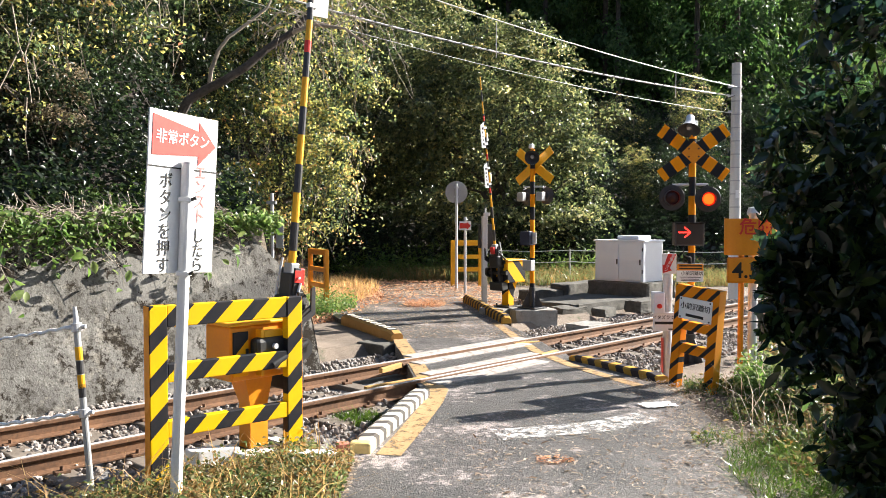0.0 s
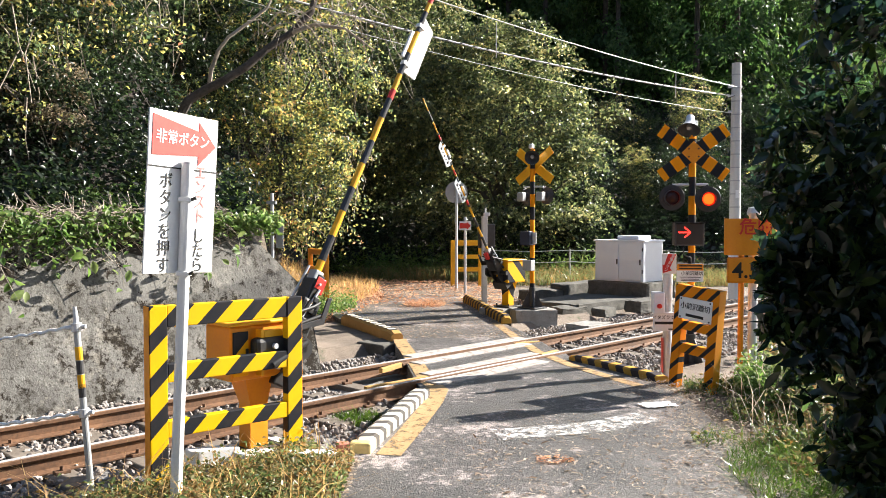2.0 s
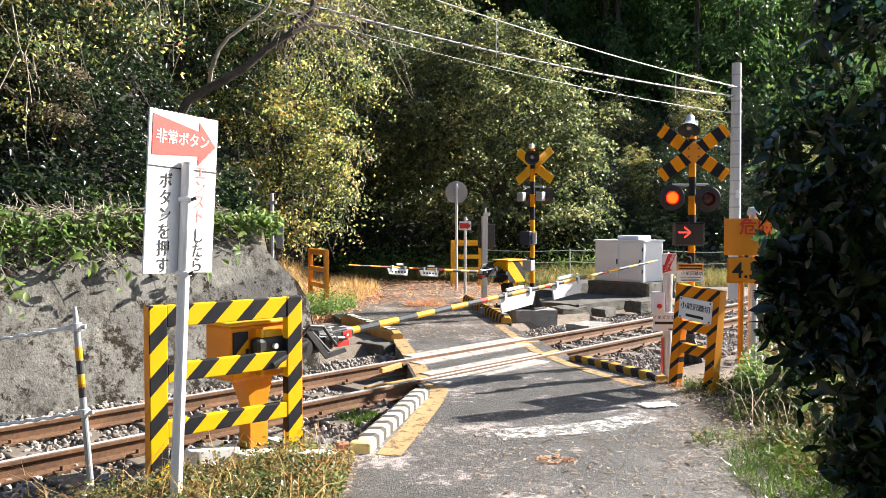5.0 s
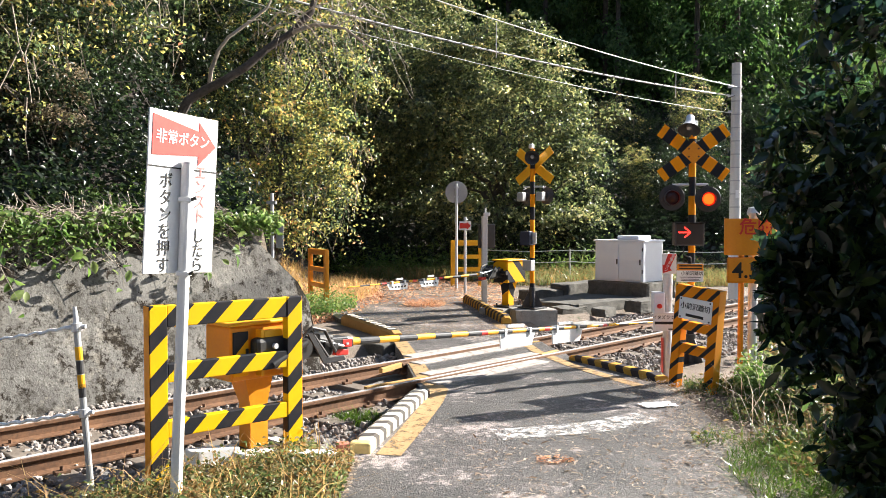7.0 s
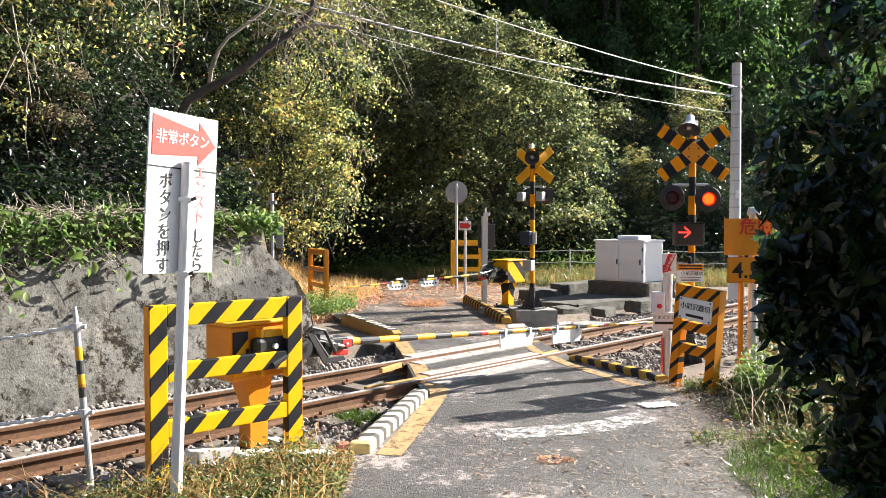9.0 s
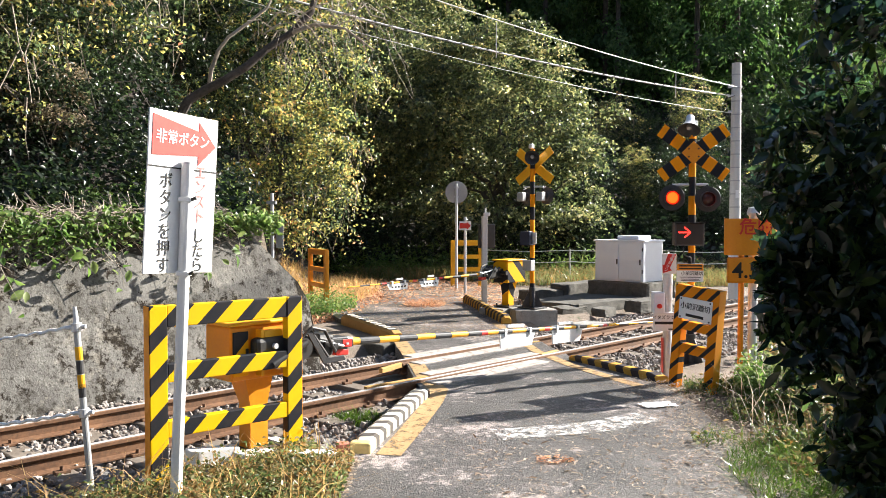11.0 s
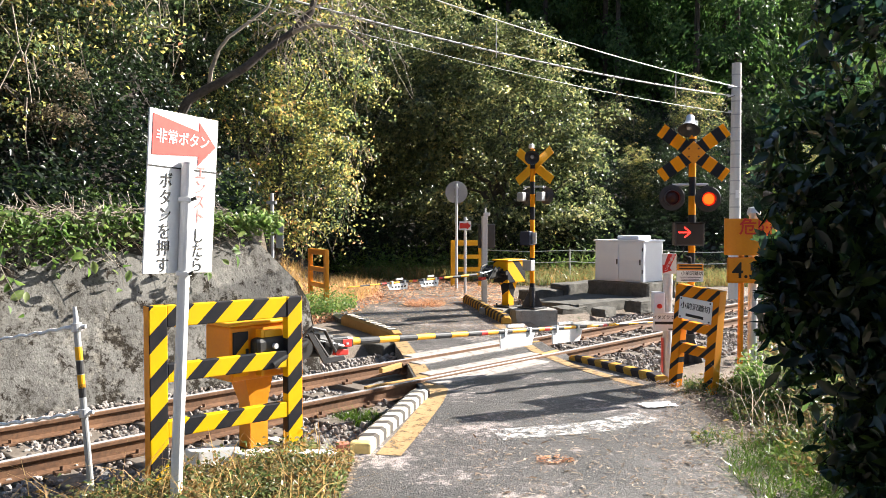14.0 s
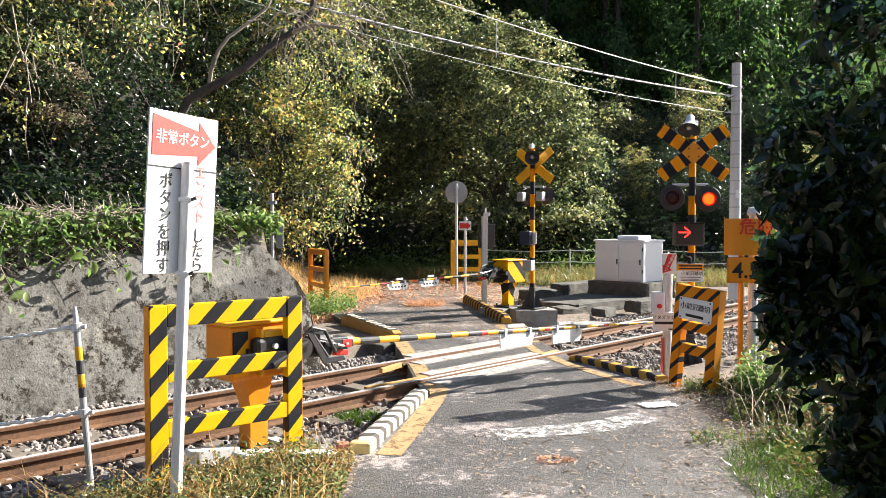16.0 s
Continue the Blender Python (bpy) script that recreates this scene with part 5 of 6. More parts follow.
    sh = tree("shrub", pose(*track(1.0, -5.0, ground_height(*track(1.0, -5.0).xy))), "dense evergreen shrub with dark green leaves", "shrub",
              [((0, 0, 1.0), (1.5, 1.4, 1.2)), ((1.0, 0.3, 1.9), (1.3, 1.2, 1.1)), ((-1.0, -0.2, 1.8), (1.2, 1.2, 1.2)), ((0.1, 0.1, 2.8), (1.4, 1.3, 1.0))], 12000, 0.052, "leaf_green", 41, g, 0.07, 0.2)
    sy = tree("shrub", pose(*track(4.6, -5.2, ground_height(*track(4.6, -5.2).xy))), "loose shrub with yellowing leaves and bare twigs", "shrub",
              [((0, 0, 1.2), (1.4, 1.3, 1.3)), ((0.9, -0.2, 2.2), (1.2, 1.2, 1.1)), ((-0.9, 0.2, 2.4), (1.2, 1.1, 1.2)), ((0.2, 0, 3.4), (1.2, 1.2, 1.0))], 11000, 0.05, "leaf_yellow", 42, g, 0.06, 0.24, twigs=200)
    k = 0
    for s in np.arange(1.2, 7.4, 1.45):
        for o in (-3.8, -5.8, -8.0, -10.8):
            k += 1
            ss, oo = s + rng.uniform(-0.6, 0.6), o + rng.uniform(-0.6, 0.6)
            if ss > 4.6 - 0.35 * (oo + 3.6):
                continue
            p = track(ss, oo)
            copy_thing(sy if (k * 7) % 5 < 1 else sh, pose(p.x, p.y, ground_height(p.x, p.y) - 0.3, 0, 0, rng.uniform(0, 360)) @ Matrix.Scale(rng.uniform(0.75, 1.1) * (1 + 0.05 * (-o - 4)), 4))
    # low undergrowth at the foot of the far trees
    for x, y in ((-3.6, 27.5), (-1.5, 28.3), (0.6, 28.6), (2.8, 28.4), (5.0, 28.6), (7.4, 29.5), (10, 30), (12.5, 30.5)):
        copy_thing(sh, pose(*on_ground(x, y, -0.7), 0, 0, rng.uniform(0, 360)) @ Matrix.Scale(rng.uniform(0.55, 0.8), 4))
    for x in np.arange(5.5, 20, 2.2):
        for y in (32, 39):
            if x < 0.45 * y:
                copy_thing(sh if rng.uniform() < 0.7 else sy, pose(*on_ground(x + rng.uniform(-0.7, 0.7), y + rng.uniform(-1, 1), -0.4), 0, 0, rng.uniform(0, 360)) @ Matrix.Scale(rng.uniform(0.6, 1.0), 4))
    # leaning trunk over the bank, with a pale limb and long bare twigs drooping from it
    lt = thing("leaning_trunk", pose(-3.56, 11.5, 3.47), "dark bare trunk leaning over the bank with drooping pale twigs", "tree")
    part("trunk", tube([(-0.7, 0.2, -1.5), (-0.3, 0.1, -0.5), (0.0, 0, 0.0), (0.25, 0, 0.16), (0.5, 0, 0.28), (0.8, 0.05, 0.48), (1.08, 0.1, 0.74), (1.4, 0.2, 0.98), (1.68, 0.3, 1.3), (1.8, 0.35, 1.8)], 0.075, 10, 0.04), M["bark"], lt)
    part("limb", tube([(0.3, 0.0, 0.2), (0.34, -0.05, 0.42), (0.46, -0.1, 0.68), (0.6, -0.1, 0.86), (0.85, 0.0, 1.08), (1.1, 0.1, 1.32), (1.25, 0.15, 1.7)], 0.035, 8, 0.016), M["twig"], lt, "pale lichen-grey limb")
    part("limb", tube([(1.4, 0.2, 0.98), (1.75, 0.1, 1.08), (2.2, 0.0, 1.0), (2.6, 0.0, 0.7)], 0.035, 7, 0.012), M["twig"], lt, "pale lichen-grey limb")
    tw = bmesh.new()
    for i in range(34):
        u = rng.uniform()
        p = Vector((0.9 + 1.5 * u, rng.uniform(-0.2, 0.4), 0.75 + 0.4 * rng.uniform() + 0.35 * u))
        run, fall = rng.uniform(-0.2, 1.1), rng.uniform(0.3, 1.25)
        q = [p + Vector((run * t, rng.normal() * 0.03, 0.22 * math.sin(t * 3.1) - fall * t ** 2.2)) + Vector(rng.normal(size=3)) * 0.05 for t in np.linspace(0, 1, 8)]
        join(tw, tube(q, rng.uniform(0.006, 0.013), 4, 0.003))
    tagged(part("twig_tangle", tw, M["twig"], lt, "long pale bare twigs drooping in arcs"), kind="stuff")
    # a mound of dead creeper on the bank
    md = tree("dead_creeper_mound", pose(-4.86, 10.3, 2.72), "pale brown mound of dead creeper on the bank", "shrub",
              [((0, 0, 0.9), (0.3, 0.35, 0.25)), ((0.15, -0.05, 0.55), (0.26, 0.35, 0.35)), ((0.28, 0.0, 0.15), (0.2, 0.3, 0.35)), ((-0.45, 0.1, 0.85), (0.3, 0.4, 0.25))], 3600, 0.026, "leaf_dead", 47, "shrubs on the bank", 0.03, 0.12)


def carpet():
    """Low leafy undergrowth over the bank and the hillside."""
    rng = np.random.default_rng(55)
    n = 56000
    s, o = rng.uniform(0.5, 9.5, n), -2.3 - 9.5 * rng.uniform(0, 1, n) ** 1.3
    pos = np.array([(*track(a, b).xy, 0) for a, b in zip(s, o)])
    keep = (pos[:, 0] < -3.2) | (s < 6.3)
    pos = pos[keep]
    n = len(pos)
    pos[:, 2] = [ground_height(x, y) + 0.25 + 0.5 * noise.noise((x * 1.3, y * 1.3, 0)) for x, y in pos[:, :2]]
    pos += rng.normal(size=(n, 3)) * np.array([0.05, 0.05, 0.16])
    nrm = rng.normal(size=(n, 3)) * 0.5 + np.array(ACROSS) * 0.5 + np.array([0, 0, 0.8])
    tagged(new("undergrowth", leaf_mesh("undergrowth", pos, nrm, 0.056, M["leaf_green"], rng)), "tangled green undergrowth covering the bank", "undergrowth", kind="stuff")
    n = 50000
    y = rng.uniform(27, 52, n)
    x = rng.uniform(-0.3, 0.62, n) * y
    pos = np.stack([x, y, [ground_height(a, b) + 0.5 + 0.9 * noise.noise((a * 0.5, b * 0.5, 2)) for a, b in zip(x, y)]], 1) + rng.normal(size=(n, 3)) * np.array([0.1, 0.1, 0.35])
    nrm = rng.normal(size=(n, 3)) * 0.6 + np.array([0, -0.3, 0.9])
    tagged(new("undergrowth", leaf_mesh("undergrowth", pos, nrm, 0.12, M["leaf_green"], rng)), "dark green undergrowth on the wooded hillside", "undergrowth", kind="stuff")


def vines():
    """Creepers and brambles spilling over the top of the retaining wall."""
    rng = np.random.default_rng(51)
    n = 22000
    s = rng.uniform(-5, 6.4, n)
    clump = np.array([noise.noise((v * 1.1, 4.2, 0)) for v in s])
    hang = np.abs(rng.normal(size=n)) * (0.14 + 0.3 * np.maximum(0, clump)) * np.where(s > 4.4, 0.3, 1.0)
    back = rng.uniform(0, 1.0, n)
    over = rng.uniform(size=n) < 0.3
    pos = np.array([track(a, -2.2 + (0.24 * h + 0.06 + 0.1 * q if ov else -1.1 * q), 1.72 - h + 0.16 * q if ov else 1.76 + 0.95 * q * (0.45 + 0.5 * abs(c)))
                    for a, h, q, ov, c in zip(s, hang, back, over, clump)]) + rng.normal(size=(n, 3)) * 0.06
    nrm = rng.normal(size=(n, 3)) * 0.5 + np.array(ACROSS) * 0.5 + np.array([0, 0, 0.8])
    tagged(new("vines", leaf_mesh("vines", pos, nrm, 0.046, M["leaf_vine"], rng, oval=True)), "bright green creepers spilling over the concrete wall", "creeper", kind="stuff")


def brambles():
    """Dry stems trailing over the retaining wall, each a thin bent tube, joined as one tangle."""
    rng = np.random.default_rng(57)
    b = bmesh.new()
    for i in range(190):
        s = rng.uniform(1.6, 5.6)
        fall = rng.uniform(0.15, 0.75)
        p = [track(s, -2.35, 1.85 + rng.uniform(0, 0.3))]
        for k in range(1, 6):
            t = k / 5
            p.append(track(s + t * rng.uniform(-0.5, 0.5), -2.28 + 0.12 * math.sin(t * 3) + 0.3 * t * fall, 1.95 - t * t * fall) + Vector(rng.normal(size=3)) * 0.03)
        join(b, tube(p, 0.006, 4, 0.003))
    tagged(part("bramble_stems", b, M["twig"]), "dry brown bramble stems trailing over the wall", "brambles", kind="stuff")


def hanging_sprigs():
    """Single creeper shoots hanging free before the wall, a few large leaves on each stem."""
    rng = np.random.default_rng(58)
    for s, drop, count in ((2.7, 0.62, 9), (2.95, 0.85, 12), (3.6, 0.5, 8), (4.0, 0.7, 9), (4.35, 0.45, 7), (4.75, 0.55, 8), (5.05, 0.75, 10), (5.55, 0.5, 9)):
        top = track(s, -2.05, 1.78)
        th = thing("creeper_shoot", Matrix.Translation(top), "green creeper shoot hanging before the concrete wall", "creeper", "creeper shoots on the wall")
        line = [Vector(ACROSS) * (0.1 + 0.34 * t * drop) + Vector(ALONG) * 0.1 * math.sin(t * 4 + s) + Vector((0, 0, 0.06 * math.sin(t * 3.1) - drop * t)) for t in np.linspace(0, 1, 9)]
        part("stem", tube([(0, 0, 0)] + line, 0.005, 5, 0.002), M["twig"], th)
        pos = np.array([line[int(rng.integers(3, 9))] + Vector(rng.normal(size=3)) * 0.05 for _ in range(count)])
        nrm = rng.normal(size=(count, 3)) * 0.45 + np.array(ACROSS) * 0.7 + np.array([0, 0, 0.5])
        ob = new("leaves", leaf_mesh("leaves", pos, nrm, 0.075, M["leaf_vine"], rng, fine=True, droop=1.2))
        ob.parent = th


def blades(name, pts, h, mat, seed, label, category, lean=0.5, width=0.008, bunch=1):
    """Grass: thin bent blades, one mesh."""
    rng = np.random.default_rng(seed)
    n = len(pts)
    pts = np.array(pts)
    a = rng.uniform(0, 6.28, n)
    side = np.stack([np.cos(a), np.sin(a), np.zeros(n)], 1) * width
    hh = (h * rng.uniform(0.4, 1.2, n))[:, None]
    tip = rng.normal(size=(n, 3)) * np.array([1, 1, 0]) * lean * hh
    up = np.array([0, 0, 1.0])
    v = np.stack([pts - side, pts + side, pts + up * hh * 0.6 + tip * 0.35 + side * 0.7, pts + up * hh * 0.6 + tip * 0.35 - side * 0.7, pts + up * hh * 0.92 + tip], 1).reshape(-1, 3)
    i = np.arange(n)[:, None] * 5
    fa = np.concatenate([i + np.array([0, 1, 2]), i + np.array([0, 2, 3]), i + np.array([3, 2, 4])], 1).reshape(-1, 3)
    me = bpy.data.meshes.new(name)
    me.from_pydata(v.tolist(), [], fa.tolist())
    me.materials.append(mat)
    return tagged(new(name, me), label, category, kind="stuff")


def weeds(name, region, n, size, mat, seed, label, tall=0.2, tilt=0.6, long=1.6):
    """Low broad-leaved weeds inside a region given as a function of a random pair."""
    rng = np.random.default_rng(seed)
    pos = np.array([region(rng) for _ in range(n)])
    pos[:, 2] += np.abs(rng.normal(size=n)) * tall
    nrm = rng.normal(size=(n, 3)) * (0.15 if tall < 0.02 else tilt) + np.array([0, 0, 1.0])
    return tagged(new(name, leaf_mesh(name, pos, nrm, size, mat, rng, long=long, fold=0.04 if tall < 0.02 else 0.14, droop=0.0, oval=True)), label, "weeds", kind="stuff")


def patch(cx, cy, rx, ry, z=None):
    def pick(rng):
        a, r = rng.uniform(0, 6.28), math.sqrt(rng.uniform())
        x, y = cx + rx * r * math.cos(a), cy + ry * r * math.sin(a)
        return (x, y, ground_height(x, y) if z is None else z)
    return pick


def build_growth():
    rng = np.random.default_rng(61)

    def verge(rng):
        # between the near rail and the road edge, left of the road
        y = rng.uniform(3.6, 6.6)
        x = rng.uniform(-4.5, -0.66)
        o = ACROSS.x * x + ACROSS.y * y - MIDDLE
        if o < 1.82 or (y > 6.1 and x > -1.0):
            return verge(rng)
        return (x, y, -0.06)
    weeds("weeds", verge, 46000, 0.022, M["leaf_weed"], 62, "reddish and green roadside weeds", 0.078, 0.9)
    blades("dry_stalks", [verge(rng) for _ in range(1000)], 0.2, M["grass_dry"], 63, "dry grass stalks among the weeds", "grass", 0.6, 0.0035)
    # bank right of the road
    def right_bank(rng):
        y = rng.uniform(4.0, 9.0)
        x = rng.uniform(-0.35, 1.6) + road_edges(y)[1]
        k = noise.noise((x * 1.6, y * 1.6, 7)) + 0.9 * (x - road_edges(y)[1] - 0.35)
        return (x, y, -0.05) if k > rng.uniform(-0.15, 0.35) else right_bank(rng)
    weeds("weeds", right_bank, 17000, 0.028, M["leaf_weed"], 64, "mixed green and brown weeds beside the road", 0.07)
    blades("grass", [right_bank(rng) for _ in range(9000)], 0.17, M["grass_green"], 65, "fresh green grass beside the road", "grass", 0.7, 0.004)
    blades("dry_stalks", [patch(3.2, 7.3, 0.6, 0.9, -0.05)(rng) for _ in range(80)], 0.65, M["litter_pale"], 66, "tall dry stalks below the height sign", "grass", 0.5, 0.005)
    weeds("weeds", patch(4.6, 7.2, 1.5, 2.4, 0.0), 12000, 0.035, M["leaf_weed"], 80, "tangled weeds on the slope behind the bush", 0.22)
    def shoulder(rng):
        # between the ballast and the bush, clear of the stones
        p = track(rng.uniform(10.5, 17.0), rng.uniform(2.5, 5.0))
        return (p.x, p.y, -0.08)
    weeds("weeds", shoulder, 12000, 0.05, M["leaf_weed"], 82, "rough weeds along the ballast shoulder", 0.25)
    weeds("weeds", patch(3.45, 8.2, 0.45, 0.7, 0.0), 4500, 0.035, M["leaf_vine"], 67, "leafy green weeds round the guard fence", 0.17)
    blades("grass", [patch(-0.82, 8.0, 0.24, 0.2, -0.2)(rng) for _ in range(520)], 0.13, M["grass_green"], 68, "fresh green grass tuft beside the rail", "grass", 0.6, 0.005)
    blades("grass", [patch(2.5, 5.5, 0.45, 1.0, -0.05)(rng) for _ in range(2600)], 0.14, M["grass_green"], 77, "bright green grass clump beside the road", "grass", 0.8, 0.004)
    blades("dry_stalks", [verge(rng) for _ in range(420)], 0.36, M["grass_dry"], 78, "pale bent stalks rising from the weeds", "grass", 0.9, 0.005)

    def scraps(rng):
        return (rng.uniform(0.2, 2.2), rng.uniform(5.3, 7.0), -0.004)
    weeds("leaf_scraps", scraps, 240, 0.02, M["litter_pale"], 79, "larger pale leaf scraps on the asphalt", 0.002, long=3.0)
    weeds("leaf_scraps", patch(0.84, 6.13, 0.16, 0.1, -0.004), 90, 0.018, M["litter"], 84, "crushed reddish leaf clump on the asphalt", 0.006, long=2.4)

    def far_dust(rng):
        y = rng.uniform(12.6, 19.5)
        a, b = road_edges(y)
        return (rng.uniform(a + 0.1, b - 0.05), y, -0.006 if y < 17 else -0.006 - 0.035 * (y - 17) / 3)
    weeds("road_debris", far_dust, 5200, 0.022, M["litter_pale"], 85, "pale grit and leaf crumbs on the far road", 0.002)

    def edges(rng):
        y = rng.uniform(4.2, 9.3)
        a, b = road_edges(y)
        if rng.uniform() < 0.75:
            return (b + rng.normal() * 0.35 + 0.1, y, -0.008)
        y = 4.2 + 0.39 * (y - 4.2)
        return (road_edges(y)[0] - abs(rng.normal()) * 0.3 + 0.15, y, -0.008)
    weeds("road_debris", edges, 9000, 0.011, M["litter_pale"], 76, "pale dry leaf litter along the road edges", 0.012, long=3.2)
    # far verge
    blades("dry_grass", [patch(-3.2, 21.0, 1.5, 4.5)(rng) for _ in range(3000)], 0.34, M["grass_dry"], 69, "tall straw-coloured dry grass beside the far road", "grass", 0.5, 0.009)
    weeds("weeds", patch(-2.5, 17.0, 0.7, 1.3), 6000, 0.034, M["leaf_vine"], 70, "bright green weeds round the far guard fence", 0.16)
    blades("grass", [patch(6.5, 25.5, 6.0, 2.5)(rng) for _ in range(12000)], 0.4, M["leaf_weed"], 71, "long pale green grass along the wire fence", "grass", 0.6, 0.01)
    blades("dry_grass", [patch(-0.4, 17.6, 0.45, 0.5, -0.02)(rng) for _ in range(520)], 0.15, M["litter"], 72, "dry brown grass growing in the road", "grass", 1.3, 0.006)
    blades("grass", [patch(1.5, 26.3, 4.5, 1.2)(rng) for _ in range(7000)], 0.5, M["leaf_weed"], 73, "green grass at the edge of the woods", "grass", 0.6, 0.01)
    weeds("bamboo_grass", patch(0.8, 26.9, 5.5, 0.9), 8000, 0.05, M["leaf_vine"], 86, "broad bamboo grass along the foot of the woods", 0.42, 0.9, 3.0)
    # fallen leaves on the far road and near verge
    def litter_far(rng):
        y = 16.5 + 11.5 * rng.uniform() ** 0.8
        a, b = road_edges(y)
        return (rng.uniform(a - 0.6, b + 1.2), y, -0.035)
    weeds("fallen_leaves", patch(-2.7, 19.0, 1.3, 4.2), 6000, 0.045, M["litter"], 83, "reddish fallen leaves drifted among dry grass", 0.05)
    weeds("fallen_leaves", litter_far, 7000, 0.05, M["litter"], 74, "reddish brown fallen leaves covering the far road", 0.015)

    def litter_near(rng):
        y = rng.uniform(4.2, 7.6)
        a, b = road_edges(y)
        return (a + (b - a) * rng.uniform(0, 1) ** 0.6, y, -0.006)
    weeds("fallen_leaves", litter_near, 2200, 0.009, M["litter_pale"], 75, "scattered pale fallen leaves on the asphalt", 0.002, long=3.4)


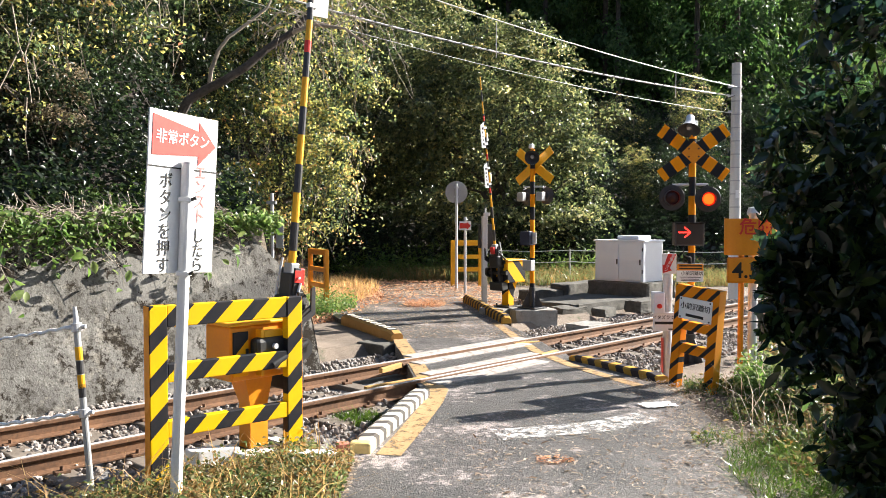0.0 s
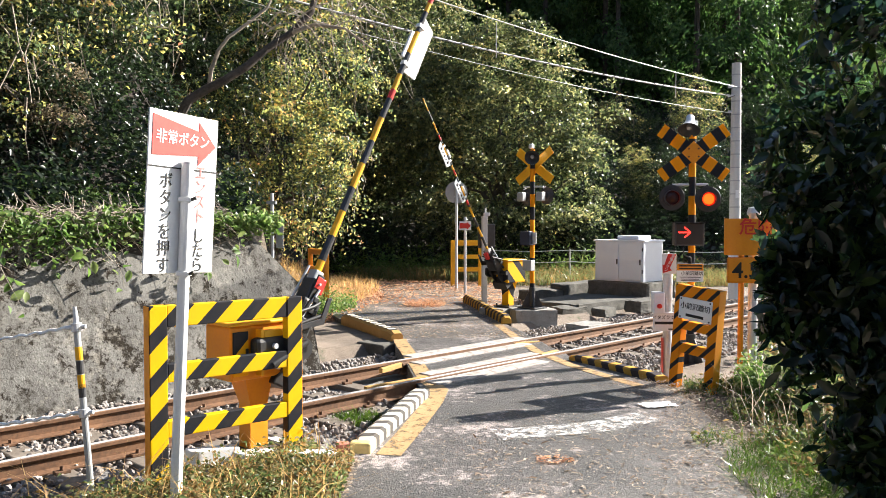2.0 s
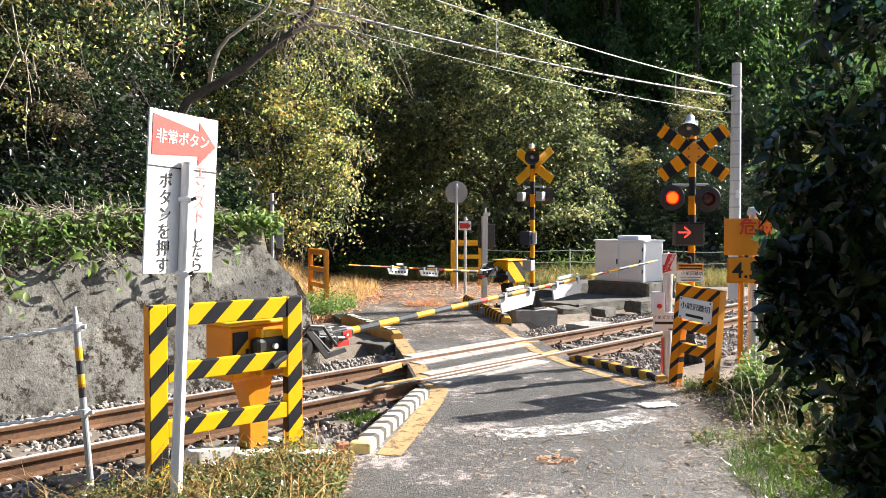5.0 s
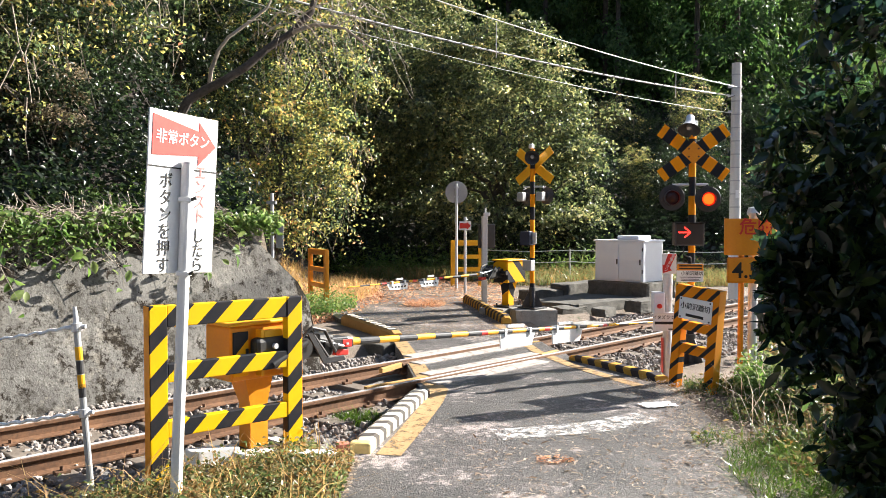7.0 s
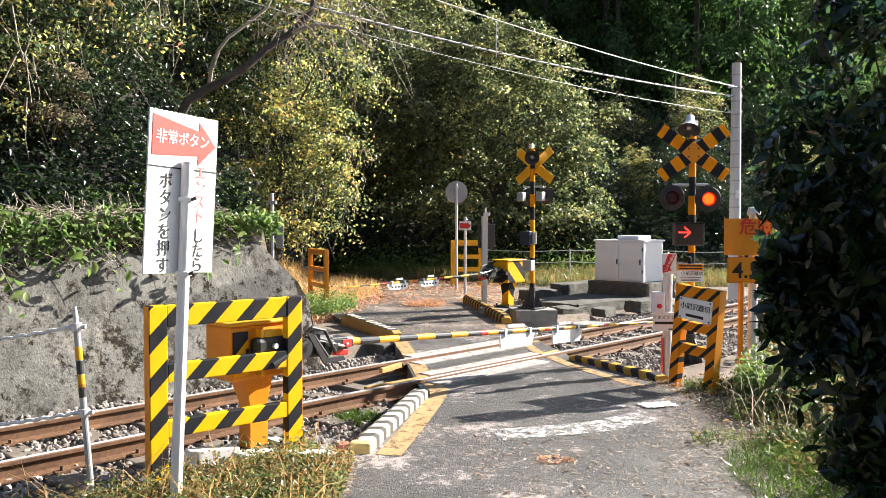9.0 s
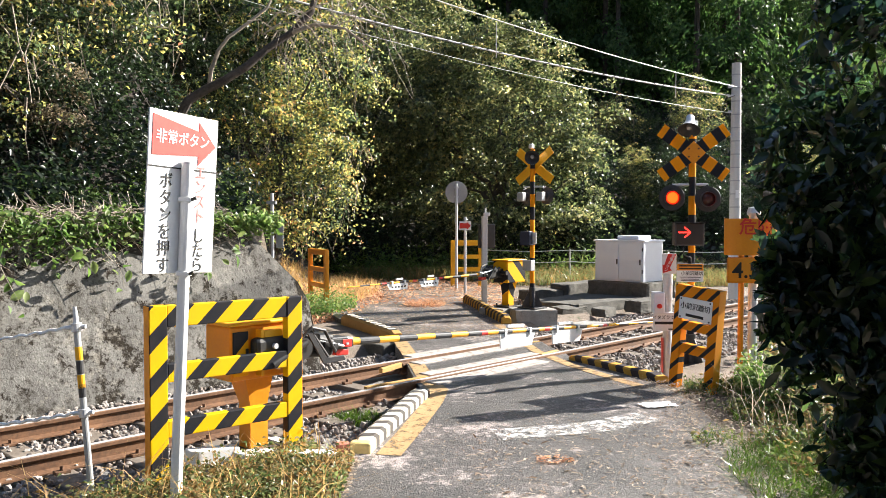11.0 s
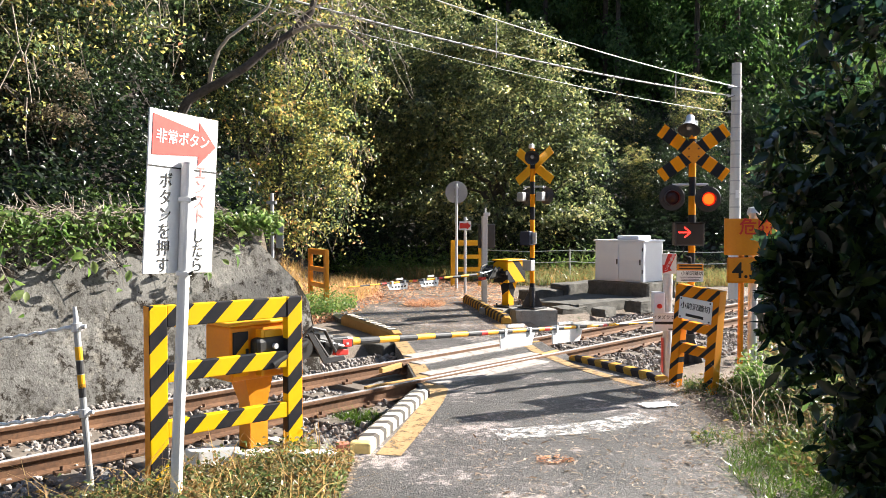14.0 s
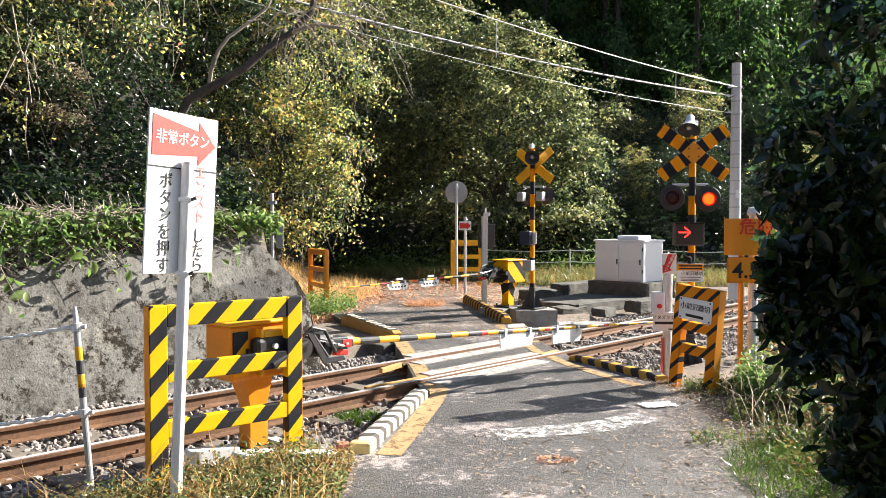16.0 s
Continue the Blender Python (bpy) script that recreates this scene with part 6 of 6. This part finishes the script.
def near_bush():
    rng = np.random.default_rng(81)
    th = thing("evergreen_bush", pose(2.3, 3.55, -0.06), "tall glossy evergreen bush standing in its own shade", "bush")
    blobs = [((0.4, 0, 0.45), (0.42, 0.45, 0.5)), ((-0.15, -0.05, 1.2), (0.42, 0.3, 0.4)), ((0.1, 0, 0.85), (0.4, 0.35, 0.4)), ((-0.26, 0, 1.6), (0.5, 0.36, 0.4)), ((-0.42, 0.1, 2.1), (0.5, 0.5, 0.45)), ((-0.22, 0.1, 2.6), (0.5, 0.5, 0.45)), ((0.05, 0, 3.0), (0.5, 0.5, 0.4)), ((-0.35, 0.05, 1.85), (0.5, 0.5, 0.4)),
             ((0.35, 0, 1.0), (0.7, 0.6, 0.9)), ((0.45, 0.05, 1.9), (0.7, 0.6, 0.9)), ((0.75, 0.1, 2.7), (0.7, 0.6, 0.8)), ((0.2, 0.1, 1.5), (0.35, 0.4, 0.8)), ((0.5, 0.1, 0.6), (0.4, 0.4, 0.6)), ((0.4, 0.1, 2.3), (0.35, 0.4, 0.7)), ((0.95, 0.9, 1.6), (0.5, 0.4, 1.5)), ((1.2, 0.9, 2.6), (0.6, 0.4, 0.9)),
             ((-0.02, 0, 0.95), (0.26, 0.4, 0.36)), ((0.12, 0, 0.55), (0.26, 0.4, 0.42)), ((0.5, 0.3, 0.5), (0.55, 0.4, 0.6)), ((-0.7, 0, 2.3), (0.2, 0.25, 0.3)), ((-0.62, 0.05, 2.0), (0.25, 0.25, 0.22)), ((0.3, 0.1, 0.2), (0.25, 0.4, 0.25)), ((-0.56, 0, 1.52), (0.28, 0.28, 0.26)), ((-0.42, 0, 1.2), (0.26, 0.26, 0.28)), ((-0.24, -0.05, 0.85), (0.24, 0.26, 0.3)), ((-0.21, -0.05, 0.5), (0.2, 0.25, 0.3)), ((-0.5, 0, 2.1), (0.34, 0.3, 0.35)), ((-0.45, 0, 2.6), (0.3, 0.3, 0.3)), ((0.3, 1.3, 0.7), (0.5, 0.5, 0.6)), ((0.9, 1.6, 0.9), (0.6, 0.5, 0.8))]
    limbs(rng, (0.3, 0, 0), [c for c, r in blobs], 0.035, parent=th, wobble=0.05)
    # dense below, looser towards the sunlit top
    edge = [b for b in blobs if b[0][0] < -0.2]
    low = [b for b in edge if b[0][2] < 1.8]
    high = [b for b in edge if b[0][2] >= 1.8]
    rest = [b for b in blobs if b[0][0] >= -0.2]
    for group, count in ((low, 21000), (high, 3800), (rest, 14000)):
        pos, nrm = clumps(rng, group, count, 0.1)
        # cut back along the road, drawn in towards the foot
        keep = pos[:, 0] - 0.36 * pos[:, 1] > -0.93 + 0.58 * np.maximum(0, 1.25 - pos[:, 2]) + 0.5 * np.maximum(0, pos[:, 2] - 2.3)
        pos, nrm = pos[keep], nrm[keep]
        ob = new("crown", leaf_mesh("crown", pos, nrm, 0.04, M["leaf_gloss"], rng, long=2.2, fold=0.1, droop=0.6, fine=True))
        ob.parent = th
    for p, q in (((-0.45, 0, 1.75), (-0.95, -0.02, 2.62)), ((-0.4, 0, 1.9), (-0.62, 0, 2.55)), ((0.1, 0, 2.4), (-0.3, 0, 3.05))):
        p, q = Vector(p), Vector(q)
        part("shoot", tube([p, p.lerp(q, 0.5) + Vector((0.03, 0, -0.03)), q], 0.008, 6, 0.003), M["leaf_vine"], th, "upright green shoot")


build_woods()
carpet()
vines()
brambles()
hanging_sprigs()
build_growth()
near_bush()


# ---- what moves ----
def motions():
    def swing(arm, z, rows):
        walk(arm, [(t, pose(0, 0, z, 0, -a, 0)) for t, a in rows])

    swing(near_arm, 0.8, [(0, 84.5), (0.5, 84.2), (1.0, 81.5), (1.5, 71.3), (2.0, 61.5), (2.5, 50.7), (3.0, 40.8), (3.5, 31), (4.0, 21.3), (4.2, 17.7), (4.6, 10.8), (5.0, 4.6), (5.4, -0.4), (5.8, -2.9), (6.2, -3.25), (16, -3.25)])
    swing(far_arm, 0.68, [(0, 82), (0.5, 80.5), (1.0, 76), (1.5, 68.5), (2.0, 57), (2.5, 46), (3.0, 38), (3.5, 30), (4.0, 20), (4.2, 16.5), (4.6, 10), (5.0, 4.5), (5.4, 0.5), (5.8, -1), (6.2, -1), (16, -1)])
    # the two lamps light by turns: each lens shows its lit face, then its dark one
    period, start = 1.177, 0.12
    for lens, lit_first in zip(near_lenses, (False, True)):
        lit, rows = lit_first, [(0.0, pose(0, 0, 0.045, 0, 0 if lit_first else 180, 0))]
        k = 0
        while True:
            t = round((start + k * period / 2) * FPS) / FPS
            if t > 16.03:
                break
            t = min(t, 16 - 1 / FPS)
            turn = (0, 60, 120, 180) if lit else (180, 120, 60, 0)
            rows += [(t + (i - 2) / FPS, pose(0, 0, 0.045, 0, a, 0)) for i, a in enumerate(turn)]
            lit = not lit
            k += 1
        if rows[-1][0] < 15.999:
            rows.append((16.0, rows[-1][1]))
        walk(lens, rows)


motions()
